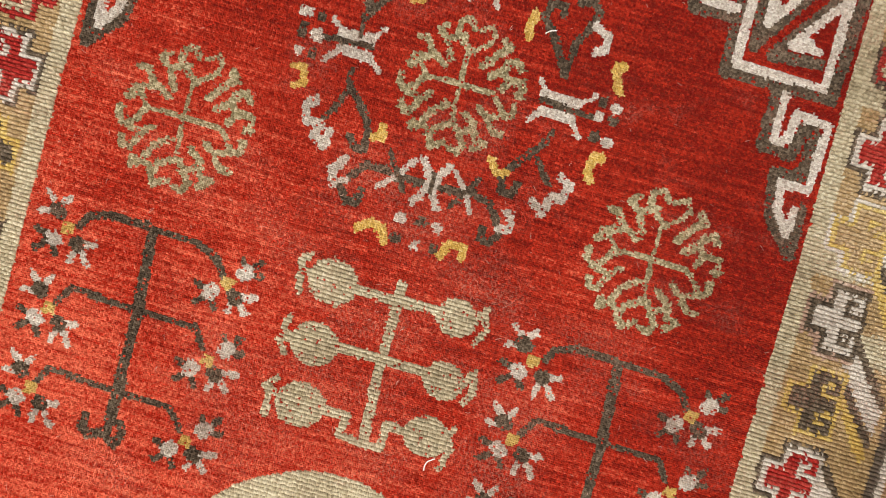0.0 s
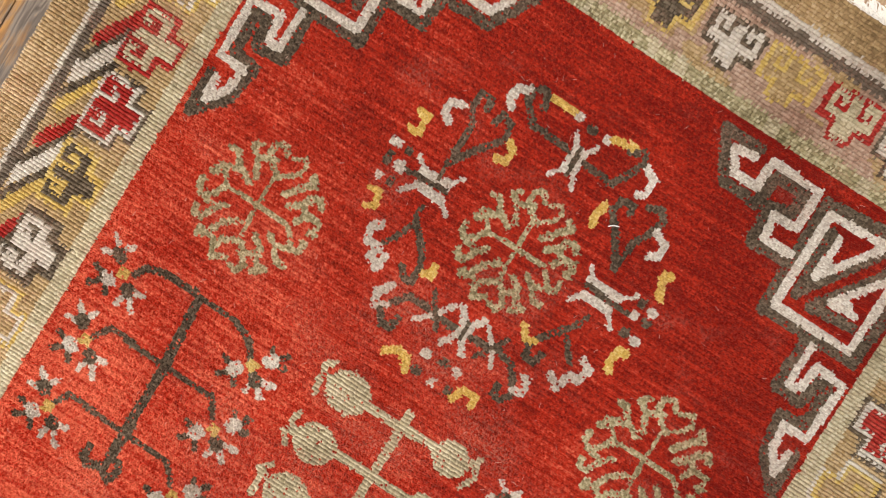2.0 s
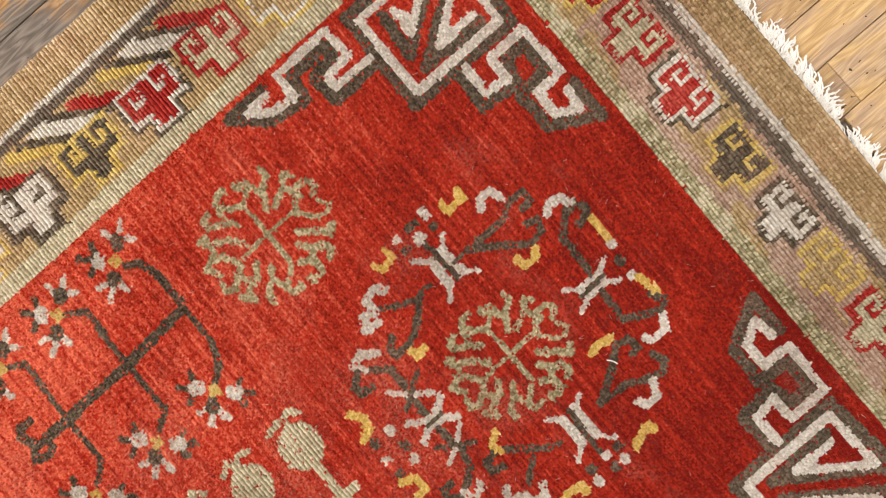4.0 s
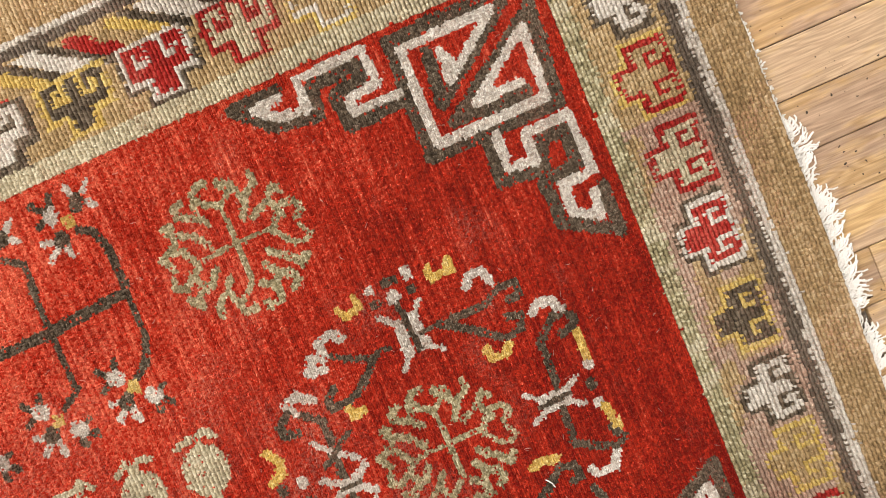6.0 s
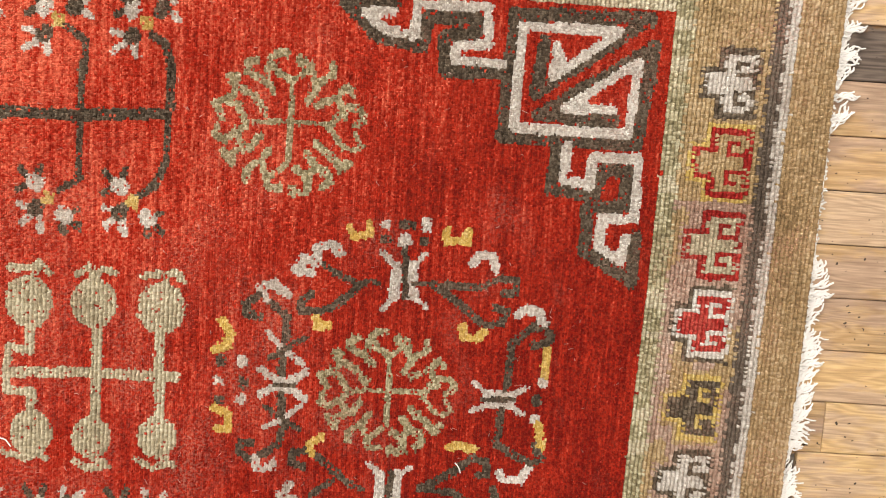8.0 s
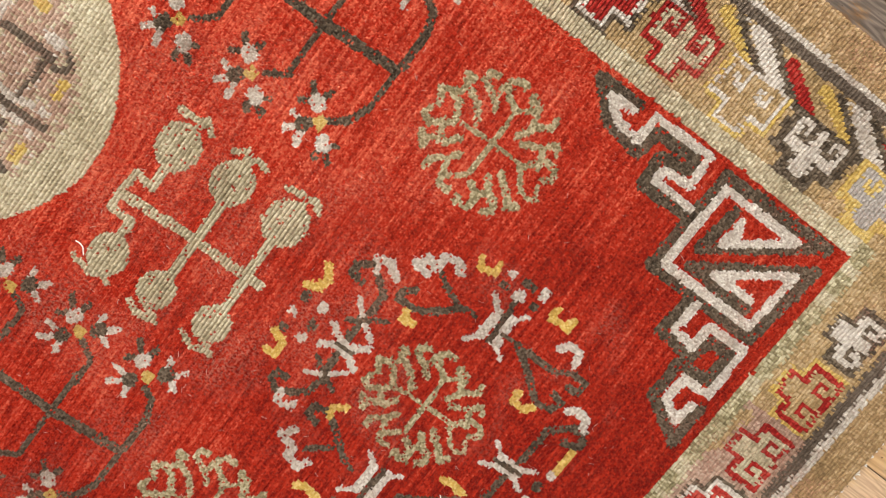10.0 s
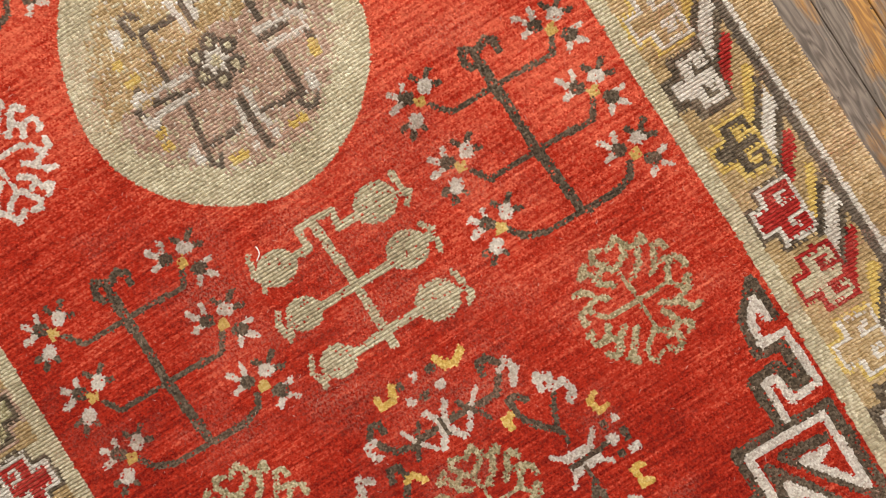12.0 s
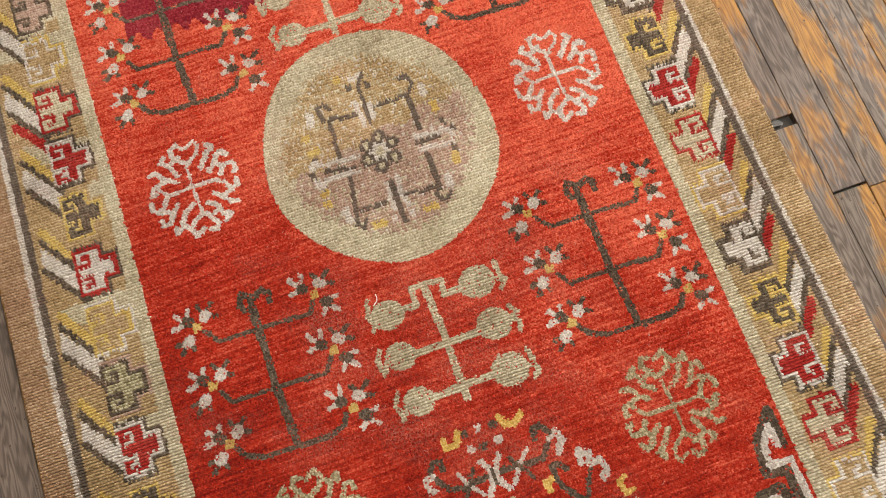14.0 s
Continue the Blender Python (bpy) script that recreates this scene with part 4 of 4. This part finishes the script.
def thread_on_rug(x, y, turn, length, bow):
    bm = bmesh.new()
    pts = [(length * (s - 0.5), bow * (1 - (2 * s - 1) ** 2) * (1 if s < 0.7 else 0.8), 0.0004 + 0.002 * s * (1 - s)) for s in (0, 0.15, 0.3, 0.45, 0.6, 0.75, 0.9, 1)]
    strand(bm, pts, 0.0007)
    ob = new("loose_thread", mesh_from("loose_thread", bm, COTTON))
    ob.matrix_world = pose(x, y, 0.0118, 0, 0, turn)
    return tagged(ob, "loose curled white thread lying on the rug", "thread")


thread_on_rug(0.0854, 0.2342, 61, 0.018, 0.004)
thread_on_rug(0.0848, 0.7255, 30, 0.013, 0.0012)


# pale fluff caught in the pile, too fine to count
rl = random.Random(21)
bm = bmesh.new()
for _ in range(620):
    x, y, a, n = rl.uniform(-0.41, 0.41), rl.uniform(-0.6, 0.9), rl.uniform(0, 3.14), rl.uniform(0.0012, 0.0036)
    z = 0.0119 + rl.uniform(0, 0.0006)
    bend = rl.uniform(-0.6, 0.6)
    pts = [(x, y, z - 0.0008), (x + n * math.cos(a), y + n * math.sin(a), z), (x + n * (math.cos(a) + math.cos(a + bend)), y + n * (math.sin(a) + math.sin(a + bend)), z - 0.0006)]
    strand(bm, pts, rl.uniform(0.00013, 0.00028), 3)
tagged(new("lint", mesh_from("lint", bm, FLUFF)), "tiny pale lint caught in the red pile", "lint", kind="stuff")

# ---- the floor of narrow strips ----
floor = tagged(new("floor", mesh_from("floor", box(bmesh.new(), X0 - 0.1, X1 + 0.1, Y0 - 0.1, Y1 + 0.1, -0.05, -0.012), DARK)),
               "worn strip floor of orange-varnished and greyed oak", "floor", kind="structure")
STRIP = 0.05775
rp, rt, rk = random.Random(11), random.Random(5), random.Random(8)


def plank_mesh(length, material):
    bm = box(bmesh.new(), -STRIP / 2 + 0.0005, STRIP / 2 - 0.0005, -length / 2 + 0.0004, length / 2 - 0.0004, -0.018, 0.0, 0.0009)
    return mesh_from("plank", bm, material)


LENGTHS = {(n, m): plank_mesh(n, mat) for n in (0.05, 0.25, 0.45, 0.7, 0.95, 1.3) for m, mat in (("worn", OAK), ("grey", OAK_GREY), ("orange", OAK_ORANGE), ("tan", OAK_TAN))}
# what is left of the varnish, strip by strip, before and past the joints beside the rug
VARNISH = {33: ("orange", "worn"), 32: ("grey", "orange"), 31: ("orange", "orange"), 30: ("grey", "worn"), 29: ("orange", "grey")}
# strips whose end joints are known: strip, joint, gap
JOINTS = {33: (0.190, 0.018), 32: (0.318, 0.003), 45: (1.100, 0.002)}
x, strip = -0.644 - 33 * STRIP, 0
while x < X1:
    y = Y0 - rp.uniform(0.02, 0.14)
    first = rp.choice((0.25, 0.45, 0.7, 0.95, 1.3))
    joint, gap = JOINTS.get(strip, (None, 0))
    if joint:
        y = joint - 0.95 - 1.3 - 0.95 - gap
        while y > Y0:
            y -= 0.95
    while y < Y1:
        n = first if y < Y0 else rp.choice((0.45, 0.7, 0.95, 1.3))
        if joint and y < joint:
            n = 1.3 if abs(y + 0.95 + 1.3 + gap - joint) < 0.02 else 0.95
        while y + n > Y1 + 0.14 and n > 0.1:
            n = max(m for m in (0.05, 0.25, 0.45, 0.7, 0.95) if m < n)
        if y + n > Y0:
            tan = y + n / 2 > 0.7 and x > -0.56
            if y > 1.3 or x > 0.7 or x < -1.0:
                tan = rt.random() < 0.4
            kind = VARNISH.get(strip, (rk.choice(("worn", "grey", "orange")),) * 2)[y > (joint or 0.3) - 0.05]
            ob = new("plank", LENGTHS[n, "tan" if tan else kind])
            ob.parent = floor
            ob.location = (x + STRIP / 2, y + n / 2, rp.uniform(-0.0006, 0.0))
        y += n
        if joint and abs(y + gap - joint) < 0.02:
            y += gap
    x += STRIP
    strip += 1

# a broken strip end: old grey filler in the gap by the rug
bm = bmesh.new()
ring_n = 9
rim_v = [bm.verts.new((0.016 * math.cos(6.283 * k / ring_n) * rp.uniform(0.6, 1.2), 0.009 * math.sin(6.283 * k / ring_n) * rp.uniform(0.6, 1.2), 0.0)) for k in range(ring_n)]
top_v = [bm.verts.new((0.7 * v.co.x + rp.uniform(-0.001, 0.001), 0.7 * v.co.y, rp.uniform(0.008, 0.0125))) for v in rim_v]
for k in range(ring_n):
    bm.faces.new((rim_v[k], rim_v[(k + 1) % ring_n], top_v[(k + 1) % ring_n], top_v[k]))
bm.faces.new(top_v)
bm.faces.new(rim_v[::-1])
filler = part("filler", bm, FILLER, floor, "crumbling grey filler in a broken joint")
filler.location = (-0.615, 0.178, -0.0145)
